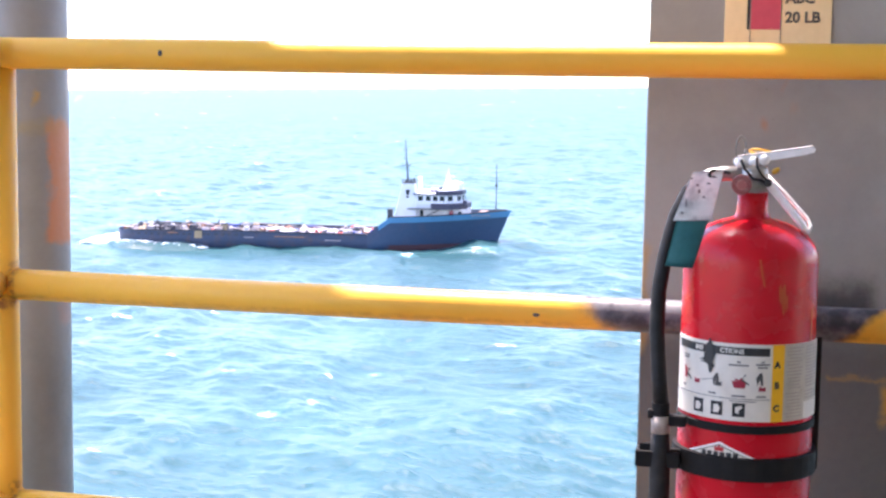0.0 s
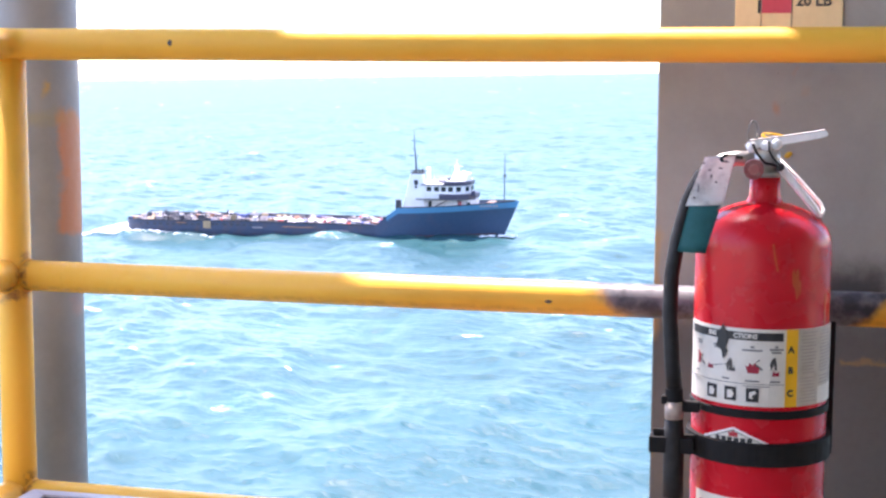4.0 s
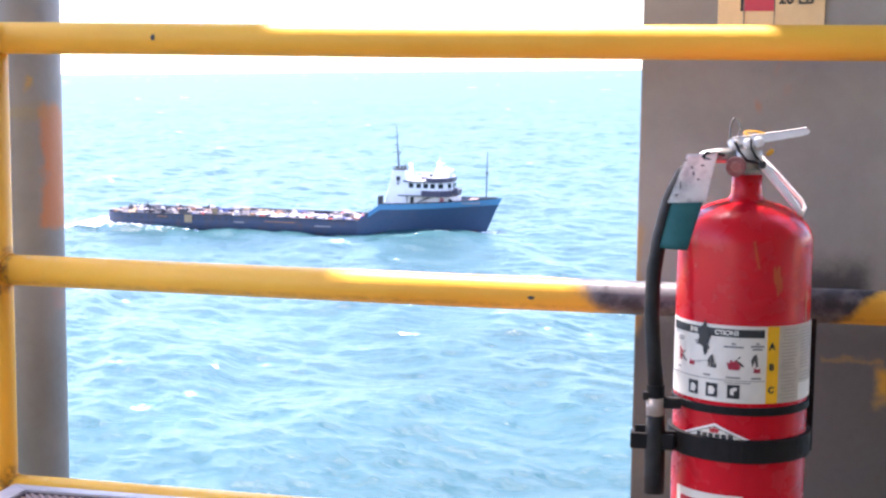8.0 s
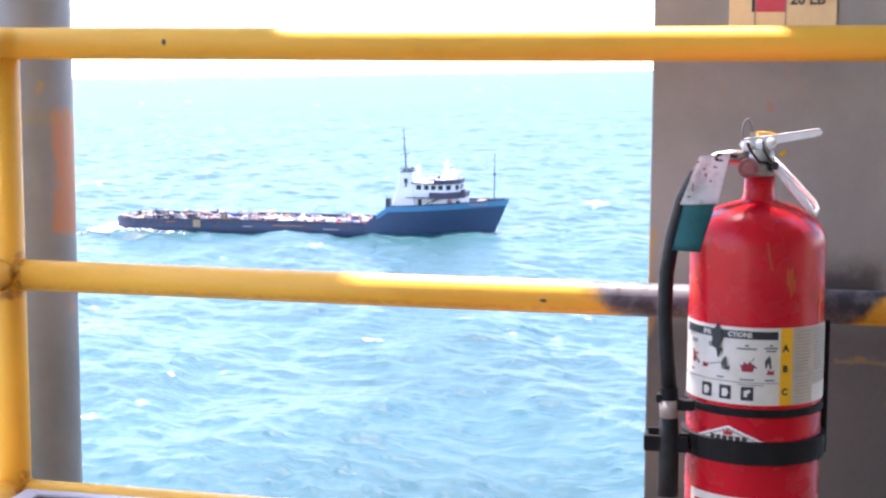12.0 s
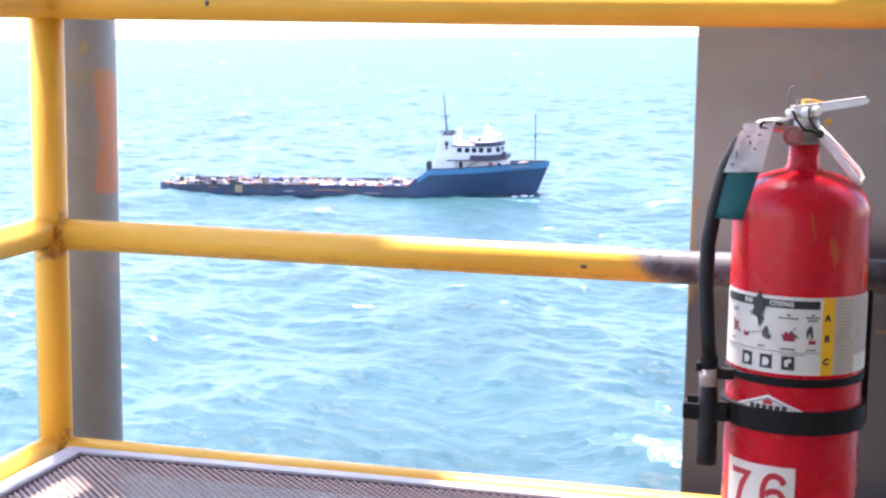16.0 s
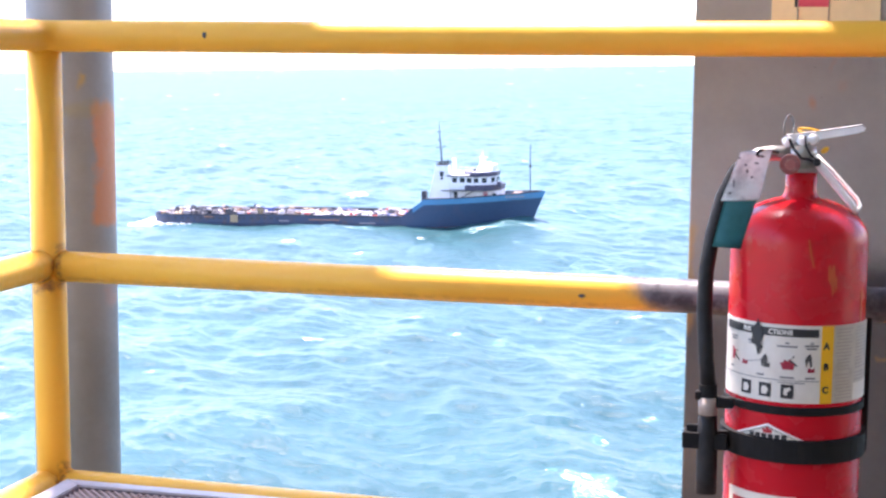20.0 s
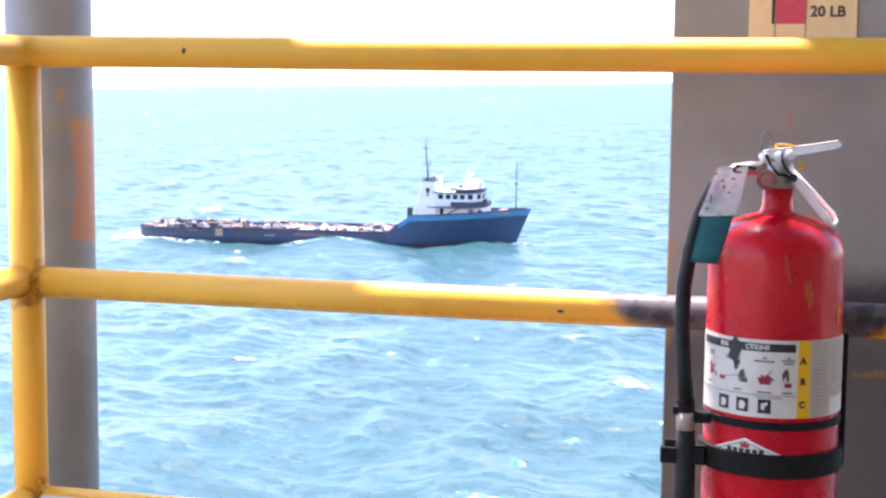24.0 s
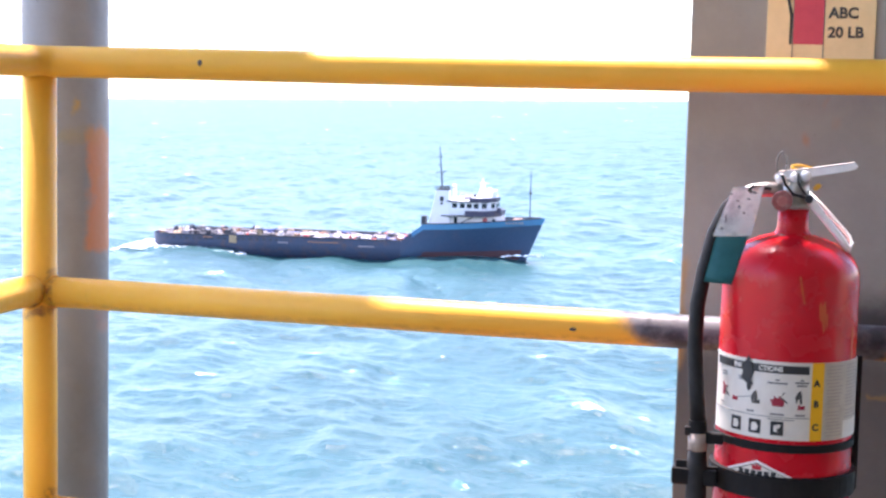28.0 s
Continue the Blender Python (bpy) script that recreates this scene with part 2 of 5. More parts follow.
def box(bm, x0, x1, y0, y1, z0, z1, bevel=0.0):
    made = bmesh.ops.create_cube(bm, size=1.0, matrix=Matrix.LocRotScale(((x0 + x1) / 2, (y0 + y1) / 2, (z0 + z1) / 2), None, (x1 - x0, y1 - y0, z1 - z0)))
    if bevel:
        edges = list({e for v in made["verts"] for e in v.link_edges})
        bmesh.ops.bevel(bm, geom=edges, offset=bevel, segments=2, affect="EDGES", profile=0.5)
    return bm


def boxed(x0, x1, y0, y1, z0, z1, bevel=0.0):
    return box(bmesh.new(), x0, x1, y0, y1, z0, z1, bevel)


def tube(bm, points, radius, sides=12, cap=True):
    """A pipe along points; radius is one number or one for each point."""
    pts = [Vector(p) for p in points]
    radii = radius if isinstance(radius, (list, tuple)) else [radius] * len(pts)
    rings, up = [], None
    for i, p in enumerate(pts):
        along = (pts[min(i + 1, len(pts) - 1)] - pts[max(i - 1, 0)]).normalized()
        side = along.cross(up if up and abs(along.dot(up)) < 0.95 else Vector((0, 0, 1)) if abs(along.z) < 0.9 else Vector((1, 0, 0))).normalized()
        up = side.cross(along)
        rings.append([bm.verts.new(p + radii[i] * (math.cos(2 * math.pi * k / sides) * side + math.sin(2 * math.pi * k / sides) * up)) for k in range(sides)])
    for a, b in zip(rings, rings[1:]):
        for k in range(sides):
            bm.faces.new((a[k], a[(k + 1) % sides], b[(k + 1) % sides], b[k]))
    if cap:
        bm.faces.new(rings[0][::-1])
        bm.faces.new(rings[-1])
    bmesh.ops.recalc_face_normals(bm, faces=bm.faces)
    return bm


def piped(points, radius, sides=12):
    return tube(bmesh.new(), points, radius, sides)


def lathe(profile, sides=48):
    """Turned about z; profile: (radius, z) from below upward."""
    bm = bmesh.new()
    rings = [[bm.verts.new((r * math.cos(2 * math.pi * k / sides), r * math.sin(2 * math.pi * k / sides), z)) for k in range(sides)] for r, z in profile]
    for a, b in zip(rings, rings[1:]):
        for k in range(sides):
            bm.faces.new((a[k], a[(k + 1) % sides], b[(k + 1) % sides], b[k]))
    bm.faces.new(rings[0][::-1])
    bm.faces.new(rings[-1])
    return bm


def slab(outline, y0, y1, bevel=0.0):
    """A plate cut to an outline of (x, z), from y0 to y1."""
    bm = bmesh.new()
    face = bm.faces.new([bm.verts.new((x, y0, z)) for x, z in outline])
    moved = bmesh.ops.extrude_face_region(bm, geom=[face])
    bmesh.ops.translate(bm, vec=(0, y1 - y0, 0), verts=[v for v in moved["geom"] if isinstance(v, bmesh.types.BMVert)])
    bmesh.ops.recalc_face_normals(bm, faces=bm.faces)
    if bevel:
        bmesh.ops.bevel(bm, geom=bm.edges[:], offset=bevel, segments=2, affect="EDGES", profile=0.5)
    return bm


def plate_of(outline, z0, z1):
    """A level plate cut to an outline of (x, y)."""
    bm = bmesh.new()
    face = bm.faces.new([bm.verts.new((x, y, z0)) for x, y in outline])
    up = bmesh.ops.extrude_face_region(bm, geom=[face])
    bmesh.ops.translate(bm, vec=(0, 0, z1 - z0), verts=[v for v in up["geom"] if isinstance(v, bmesh.types.BMVert)])
    bmesh.ops.recalc_face_normals(bm, faces=bm.faces)
    return bm


def letters(text, size, depth=0.0006, bold=0.025):
    """A bmesh of the text in the built-in font, lying in x and z, centred, facing -y."""
    cu = bpy.data.curves.new("letters", "FONT")
    cu.body, cu.size, cu.align_x, cu.align_y, cu.extrude = text, size, "CENTER", "CENTER", depth / 2
    cu.resolution_u, cu.offset = 3, size * bold
    ob = bpy.data.objects.new("letters", cu)
    bm = bmesh.new()
    me = ob.to_mesh()
    bm.from_mesh(me)
    ob.to_mesh_clear()
    bpy.data.objects.remove(ob)
    bpy.data.curves.remove(cu)
    bm.transform(Matrix.Rotation(radians(90), 4, "X"))
    return bm


# ---- the platform ----


def build_platform():
    deck = part("deck", boxed(-0.02, 6.0, -6.0, 0.40, -0.30, -0.20), M_DECK)
    tagged(deck, "dark grey steel deck plate under the mesh panel", "floor", kind="structure")
    # unseen deck above; its jogged edge is cut to throw shade on the rails
    ceil = part("ceiling", plate_of([(6.0, -6.0), (6.0, 0.335), (0.02, 0.335), (0.02, 0.95), (-1.05, 0.95), (-1.05, 0.863), (-0.45, 0.438), (-0.45, -6.0)], 2.75, 2.9), M_WALL)
    tagged(ceil, "unseen deck above, its edge cut to shade the rail corner", "ceiling", kind="structure")
    # unseen walls added to close the place and throw warm light back
    back = part("wall_back", boxed(-1.5, 6.0, -6.15, -6.0, -0.3, 2.75), M_WALL)
    tagged(back, "unseen closing wall at the back, cream to bounce fill light", "wall", kind="structure")
    side = part("wall_east", boxed(6.0, 6.15, -6.15, 1.05, -0.3, 2.9), M_WALL)
    tagged(side, "unseen closing wall at the side, cream to bounce fill light", "wall", kind="structure")
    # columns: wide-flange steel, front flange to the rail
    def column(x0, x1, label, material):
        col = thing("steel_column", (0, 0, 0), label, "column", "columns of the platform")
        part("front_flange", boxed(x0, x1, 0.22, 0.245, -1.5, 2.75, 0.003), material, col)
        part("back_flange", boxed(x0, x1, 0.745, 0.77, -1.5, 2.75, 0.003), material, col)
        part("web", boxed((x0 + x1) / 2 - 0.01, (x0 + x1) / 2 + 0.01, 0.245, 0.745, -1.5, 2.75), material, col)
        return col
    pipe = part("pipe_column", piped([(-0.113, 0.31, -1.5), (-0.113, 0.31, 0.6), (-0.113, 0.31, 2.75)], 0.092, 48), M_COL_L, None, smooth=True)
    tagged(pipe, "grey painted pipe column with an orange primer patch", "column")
    column(1.233, 1.80, "broad grey painted steel column with scuffs, darker below the middle rail, behind the extinguisher", M_COL_R)

    # guardrail
    rail = thing("guardrail", (0, 0, 0), "yellow painted pipe guardrail with chipped paint and rusty joints", "railing")
    part("post", piped([(0.003, 0, -0.2), (0.003, 0, 0.3), (0.003, 0, Z_TOP - 0.012)], POST, 24), M_RAIL, rail, smooth=True)
    part("post", piped([(2.7, 0, -0.2), (2.7, 0, Z_TOP)], PIPE, 24), M_RAIL, rail, smooth=True)
    part("post", piped([(0, -2.7, -0.2), (0, -2.7, Z_TOP)], PIPE, 24), M_RAIL, rail, smooth=True)
    # the top rail is one pipe, bent round the corner post
    arc = [radians(9 * k) for k in range(11)]
    bent = [(2.7, 0, Z_TOP), (1.8, 0, Z_TOP), (0.9, 0, Z_TOP - 0.002), (0.3, 0, Z_TOP)] + [(BEND * (1 - math.sin(a)), -BEND * (1 - math.cos(a)), Z_TOP) for a in arc]
    part("top_rail", piped(bent + [(0, -0.4, Z_TOP - 0.002), (0, -1.3, Z_TOP - 0.006), (0, -2.7, Z_TOP)], PIPE, 24), M_RAIL, rail, smooth=True)
    for z, name, material in ((Z_MID, "middle_rail", M_RAIL_BARE), (Z_LOW, "bottom_rail", M_RAIL)):
        part(name, piped([(0.022, 0, z), (0.9, 0, z - 0.002), (1.8, 0, z), (2.7, 0, z)], PIPE, 24), material, rail, smooth=True)
        part(name, piped([(0, -0.022, z + 0.004), (0, -1.3, z), (0, -2.7, z)], PIPE, 24), M_RAIL, rail, smooth=True)
    rusty = painted("weld_rust", (0.86, 0.41, 0.03), 0.6, (0.45, 0.17, 0.05), 0.7, 20)
    rng = random.Random(4)
    for z in (Z_MID, Z_LOW):
        for direction in ((1, 0), (0, -1)):
            bm = bmesh.new()
            n = 26
            ring = []
            for k in range(n + 1):
                a = 2 * math.pi * k / n
                r = PIPE * 1.02 + rng.uniform(0, 0.0025)
                bend = 0.003 + (PIPE - math.sqrt(max(PIPE ** 2 - (PIPE * 0.98 * math.cos(a)) ** 2, 0))) * 0.75
                out = POST - bend + 0.006
                ring.append((out * direction[0] + r * math.cos(a) * direction[1], out * direction[1] + r * math.cos(a) * direction[0], z + r * math.sin(a)))
            part("weld_bead", tube(bm, ring, 0.0017, 6, False), rusty, rail, "rusty weld bead", True)
    for x, z, w, h in ((0.353, 0.922, 0.0045, 0.006), (1.071, 0.466, 0.0066, 0.0034)):
        bm = bmesh.new()
        bmesh.ops.create_icosphere(bm, subdivisions=2, radius=1.0, matrix=Matrix.LocRotScale((x, -PIPE + 0.0002, z), None, (w, 0.0018, h)))
        part("paint_chip", bm, M_INK_SOFT, rail, "dark paint chip")

    # framed panel of expanded metal in the corner
    panel = thing("mesh_panel", (0, 0, 0), "expanded-metal platform panel in a grey angle frame, set inside the guardrail", "floor panel")
    X0, X1, Y0, Y1, ZF = 0.062, 2.2, -1.12, -0.054, 0.058
    W, WF = 0.040, 0.030
    def mitre(a, b, c, d):
        bm = bmesh.new()
        top = [bm.verts.new((x, y, ZF)) for x, y in (a, b, c, d)]
        face = bm.faces.new(top)
        moved = bmesh.ops.extrude_face_region(bm, geom=[face])
        bmesh.ops.translate(bm, vec=(0, 0, -0.035), verts=[v for v in moved["geom"] if isinstance(v, bmesh.types.BMVert)])
        bmesh.ops.recalc_face_normals(bm, faces=bm.faces)
        bmesh.ops.bevel(bm, geom=bm.edges[:], offset=0.002, segments=2, affect="EDGES", profile=0.5)
        return bm
    part("frame_bar", mitre((X0, Y1), (X1, Y1), (X1 - W, Y1 - WF), (X0 + W, Y1 - WF)), M_FRAME, panel)
    part("frame_bar", mitre((X0, Y0), (X0, Y1), (X0 + W, Y1 - WF), (X0 + W, Y0 + W)), M_FRAME, panel)
    part("frame_bar", mitre((X1, Y0), (X0, Y0), (X0 + W, Y0 + W), (X1 - W, Y0 + W)), M_FRAME, panel)
    part("frame_bar", mitre((X1, Y1), (X1, Y0), (X1 - W, Y0 + W), (X1 - W, Y1 - WF)), M_FRAME, panel)
    lip = painted("frame_lip", (0.10, 0.068, 0.078), 0.6, amount=0.3)
    part("frame_lip", boxed(X0 + W, X1 - W, Y1 - WF - 0.006, Y1 - WF - 0.0005, 0.043, ZF - 0.004), lip, panel)
    part("frame_lip", boxed(X0 + W + 0.0005, X0 + W + 0.006, Y0 + W, Y1 - WF - 0.0065, 0.043, ZF - 0.004), lip, panel)
    # strands: each row a zigzag ribbon that meets its neighbours at the bonds
    verts, faces = [], []
    pitch, length, wide, thick = 0.0085, 0.0165, 0.0030, 0.0020
    rows = 116
    nx = int((X1 - X0 - 2 * W) / (length / 2)) - 2
    for r in range(rows):
        y = Y1 - WF - 0.010 - r * pitch
        base = len(verts)
        for i in range(nx + 1):
            odd = i % 2
            x = X0 + W + 0.001 + (i // 2 + 0.70 * odd + 0.5 * (r % 2)) * length
            off = pitch * 0.46 * (-1 if odd else 1)
            tip = 0.0012 * (-1 if odd else 1)
            for dy, dz in ((-wide / 2, 0.0), (wide / 2, 0.0016), (wide / 2, 0.0016 - thick), (-wide / 2, -thick)):
                verts.append((x, y + off + dy, 0.0505 + tip + dz))
        for i in range(nx):
            a, b = base + 4 * i, base + 4 * (i + 1)
            for k in range(4):
                faces.append((a + k, b + k, b + (k + 1) % 4, a + (k + 1) % 4))
    me = bpy.data.meshes.new("strands")
    me.from_pydata(verts, [], faces)
    me.materials.append(M_MESH)
    strands = new("expanded_mesh", me)
    strands.parent = panel
    tagged(strands, "diamond strands of expanded steel", kind="stuff")
    for x in (0.08, 1.1, 2.15):
        part("support_leg", boxed(x - 0.012, x + 0.012, Y1 - 0.04, Y1 - 0.016, -0.2, 0.024), M_FRAME, panel)
        part("support_leg", boxed(x - 0.012, x + 0.012, Y0 + 0.016, Y0 + 0.04, -0.2, 0.024), M_FRAME, panel)


build_platform()


# ---- sign on the broad column ----
def build_sign():
    sign = thing("extinguisher_sign", (0, 0.2155, 0), "cream extinguisher sign with a red cylinder picture and black text", "sign")
    part("plate", boxed(1.372, 1.565, 0.0, 0.0035, 0.905, 1.20, 0.001), M_SIGN, sign)
    part("cylinder_picture", boxed(1.420, 1.4735, -0.0012, -0.0002, 0.982, 1.17), M_SIGN_RED, sign, "red cylinder shape")
    part("outline_bar", boxed(1.4185, 1.4200, -0.0014, -0.0002, 0.93, 1.17), M_INK_GREY, sign)
    part("outline_bar", boxed(1.4735, 1.4750, -0.0014, -0.0002, 0.93, 1.17), M_INK_GREY, sign)
    part("hose_picture", slab([(1.413, 0.982), (1.418, 0.982), (1.4185, 1.036), (1.409, 1.075), (1.4045, 1.072), (1.413, 1.034)], -0.0014, -0.0002), M_INK, sign)
    for text, x, z in (("ABC", 1.508, 1.0385), ("20 LB", 1.513, 1.0035)):
        bm = letters(text, 0.0270, bold=0.034)
        bm.transform(Matrix.Translation((x, -0.0008, z)))
        part("lettering", bm, M_INK_SOFT, sign, "black text " + text)


build_sign()


# ---- fire extinguisher ----
R = 0.106
AX, AY = 1.4450, -0.215


def ring_point(phi, z, r):
    a = radians(phi)
    return (r * math.sin(a), -r * math.cos(a), z)


def wrap_patch(p0, p1, z0, z1, r, steps=None, thick=0.0008):
    """A thin sheet that lies on the cylinder between two angles and two heights."""
    bm = bmesh.new()
    steps = steps or max(1, int(abs(p1 - p0) / 4))
    cols = []
    for k in range(steps + 1):
        p = p0 + (p1 - p0) * k / steps
        cols.append([bm.verts.new(ring_point(p, z, rr)) for z, rr in ((z0, r), (z1, r), (z1, r - thick), (z0, r - thick))])
    for a, b in zip(cols, cols[1:]):
        for k in range(4):
            bm.faces.new((a[k], b[k], b[(k + 1) % 4], a[(k + 1) % 4]))
    bm.faces.new(cols[0])
    bm.faces.new(cols[-1][::-1])
    bmesh.ops.recalc_face_normals(bm, faces=bm.faces)
    return bm


def wrapped(bm, phi, z, r):
    """Bends flat work in x and z, made round the origin, on to the cylinder."""
    xs = [v.co.x for v in bm.verts]
    for k in range(math.ceil(min(xs) / 0.005), math.floor(max(xs) / 0.005) + 1):
        bmesh.ops.bisect_plane(bm, geom=bm.verts[:] + bm.edges[:] + bm.faces[:], plane_co=(k * 0.005 + 0.00013, 0, 0), plane_no=(1, 0, 0))
    for v in bm.verts:
        a = phi + math.degrees(v.co.x / r)
        v.co = Vector(ring_point(a, z + v.co.z, r - v.co.y))
    bmesh.ops.recalc_face_normals(bm, faces=bm.faces)
    return bm


def flat_shape(outline, y=0.0):
    return slab(outline, y, y + 0.0006)


def stroke(path, width, rounds=1):
    """A painted stroke of even width along points of (x, z), 0.6 mm thick; rounds: how many steps soften each corner."""
    bm = bmesh.new()
    pts = [Vector((x, 0, z)) for x, z in path]
    if rounds > 1:
        ends = [pts[0] * 2 - pts[1]] + pts + [pts[-1] * 2 - pts[-2]]
        fine = []
        for a, b, c, d in zip(ends, ends[1:], ends[2:], ends[3:]):
            for s in (k / rounds for k in range(rounds)):
                fine.append(0.5 * (2 * b + (c - a) * s + (2 * a - 5 * b + 4 * c - d) * s * s + (3 * b - a - 3 * c + d) * s ** 3))
        pts = fine + [pts[-1]]
    rails = []
    for k, p in enumerate(pts):
        d1 = (p - pts[k - 1]).normalized() if k else (pts[1] - p).normalized()
        d2 = (pts[k + 1] - p).normalized() if k < len(pts) - 1 else d1
        mid = (d1 + d2).normalized()
        side = Vector((-mid.z, 0, mid.x)) * (width / 2 / max(mid.dot(d1), 0.6))
        rails.append([bm.verts.new(q) for q in (p + side, p - side, p - side + Vector((0, 0.0006, 0)), p + side + Vector((0, 0.0006, 0)))])
    for a, b in zip(rails, rails[1:]):
        for k in range(4):
            bm.faces.new((a[k], b[k], b[(k + 1) % 4], a[(k + 1) % 4]))
    bm.faces.new(rails[0])
    bm.faces.new(rails[-1][::-1])
    bmesh.ops.recalc_face_normals(bm, faces=bm.faces)
    return bm


def build_extinguisher():
    ext = thing("fire_extinguisher", (AX, AY, 0), "worn red fire extinguisher with printed label hung at the guardrail", "extinguisher")
    body = [(0.075, 0.096), (0.098, 0.099), (R - 0.001, 0.108), (R, 0.13), (R, 0.34), (R, 0.600)]
    for k in range(1, 13):
        a = radians(7.5 * k)
        r = 0.030 + (R - 0.030) * max(math.cos(a), 0.0) ** 0.86
        body.append((r, 0.600 + 0.056 * math.sin(a) ** 0.92 + 0.012 * ((R - r) / (R - 0.030)) ** 1.5))
    body += [(0.0272, 0.671), (0.0250, 0.676), (0.0240, 0.682), (0.0235, 0.709)]
    part("cylinder", lathe(body, 72), M_RED, ext, smooth=True)
    # printed label
    lab = part("instruction_label", wrap_patch(-79, 86, 0.361, 0.4815, R + 0.0012), M_LABEL, ext, "white instruction label, scuffed")
    r1, r2 = R + 0.0020, R + 0.0026
    part("yellow_band", wrap_patch(22.5, 33, 0.3612, 0.4813, r1), M_LABEL_YEL, lab)
    part("tan_panel", wrap_patch(33.1, 85.8, 0.3614, 0.4811, r1), M_LABEL_TAN, lab)
    part("title_bar", wrap_patch(-72, 20.0, 0.4635, 0.4760, r1), M_INK, lab)
    for text, phi in (("INS", -41.0), ("CTIONS", -11.0)):
        part("lettering", wrapped(letters(text, 0.0104, bold=0.035), phi, 0.4698, r2), M_LABEL, lab, "white text " + text)
    for text, z in (("A", 0.450), ("B", 0.418), ("C", 0.382)):
        part("lettering", wrapped(letters(text, 0.0138, bold=0.05), 26.6, z, r2), M_INK, lab, "black letter " + text)
    # scorch or spilt paint over the title
    rng = random.Random(11)
    outline = []
    for k in range(34):
        a = 2 * math.pi * k / 34
        up = math.sin(a)
        w = 0.0098 * (1.0 if up > -0.2 else 1.0 + 0.75 * (up + 0.2))
        outline.append((w * math.cos(a) * rng.uniform(0.75, 1.2) + 0.003 * (up < -0.4), 0.0265 * up * rng.uniform(0.86, 1.1)))
    part("black_smear", wrapped(flat_shape(outline), -30.5, 0.458, r2 + 0.0004), M_INK, lab, "black smear")
    def bar(phi, z, width, height, material, name="print_bar"):
        half = math.degrees(width / 2 / R)
        part(name, wrap_patch(phi - half, phi + half, z - height / 2, z + height / 2, r1 + 0.0002, max(2, int(width / 0.006))), material, lab)
    for phi, z, w in ((-58, 0.4535, 0.016), (-58, 0.4495, 0.013), (-36, 0.4525, 0.014), (-36, 0.4485, 0.011), (-5, 0.4485, 0.030), (-5, 0.4535, 0.006),
                      (14.5, 0.4505, 0.021), (14.5, 0.4460, 0.015), (14.5, 0.4545, 0.005), (-60, 0.4055, 0.008), (-27, 0.4015, 0.012), (-4.5, 0.4005, 0.021), (14, 0.4005, 0.015)):
        bar(phi, z, w, 0.0026, M_INK_GREY)
    bar(-27, 0.3960, 0.180, 0.0010, M_INK_GREY, "rule_line")
    bar(-1, 0.3925, 0.040, 0.0012, M_INK_GREY)
    # small instruction pictures
    flame = [(-0.008, -0.008), (0.008, -0.008), (0.010, 0.0), (0.005, 0.003), (0.003, 0.009), (-0.001, 0.004), (-0.006, 0.008), (-0.007, 0.002), (-0.012, 0.003)]
    flame_b = [(0.002, 0.002), (0.014, -0.005), (0.0145, -0.003), (0.004, 0.005), (0.010, 0.011), (0.008, 0.012)]
    cyl_pic = [(-0.003, -0.009), (0.004, -0.009), (0.004, 0.002), (0.008, 0.006), (0.002, 0.006), (-0.001, 0.011), (-0.004, 0.010), (-0.002, 0.003)]
    tool_pic = [(-0.004, -0.010), (0.0, 0.0), (0.002, -0.010), (0.005, -0.009), (0.004, 0.004), (0.002, 0.011), (-0.002, 0.008), (-0.006, 0.001)]
    heap = [(-0.005, -0.005), (0.006, -0.005), (0.006, 0.002), (0.001, 0.0), (-0.003, 0.003)]
    for outline, phi, z, material in ((cyl_pic, -58, 0.426, M_PIC_RED), (flame_b, -57, 0.421, M_INK_SOFT), (heap, -43, 0.4185, M_PIC_RED), (tool_pic, -23.5, 0.4235, M_INK_SOFT), (heap, -22.0, 0.4190, M_INK_SOFT), (flame, -4, 0.421, M_PIC_RED),
                                      (flame_b, -4, 0.423, M_INK_SOFT), (tool_pic, 12.5, 0.428, M_INK_SOFT), (heap, 14.0, 0.4145, M_PIC_RED)):
        part("picture_shape", wrapped(flat_shape(outline), phi, z, r1 + 0.0006), material, lab)
    part("picture_shape", wrapped(flat_shape([(-0.016, 0.0), (0.014, 0.006), (0.014, 0.0070), (-0.016, 0.0012)]), -34, 0.4175, r1 + 0.0006), M_INK_GREY, lab)
    for phi in (-40.5, -22.5, -4.0):
        half = math.degrees(0.0095 / R)
        part("picture_square", wrap_patch(phi - half, phi + half, 0.3680, 0.3895, r1 + 0.0002, 3), M_INK, lab)
        pic = [(-0.005, -0.005), (0.001, -0.006), (0.0, -0.001), (0.006, 0.003), (0.004, 0.007), (-0.005, 0.004)] if phi > -20 else [(-0.005, -0.007), (0.003, -0.007), (0.006, 0.0), (0.002, 0.006), (-0.005, 0.005)]
        part("picture_shape", wrapped(flat_shape(pic), phi, 0.379, r2), M_LABEL, lab)
    for k in range(21):
        z = 0.4755 - k * 0.0052 - (0.003 if k > 12 else 0)
        for a, b in ((35.5, 54.5), (57.5, 80.0)):
            if k > 15 and a > 40:
                continue
            part("print_bar", wrap_patch(a + rng.uniform(0, 2), b - rng.uniform(0, 5), z - 0.0011, z + 0.0011, r1 + 0.0006, 6), M_INK_TAN, lab)
    part("white_corner", wrap_patch(56, 85.6, 0.3618, 0.389, r1 + 0.0003), M_LABEL, lab)
    # diamond name plate, its lettering as plain marks
    dia = part("name_plate", wrapped(flat_shape([(-0.066, 0.0), (0.0, 0.0245), (0.068, -0.002), (0.0, -0.026)]), -19, 0.299, R + 0.0012), M_LABEL, ext, "white diamond name plate")
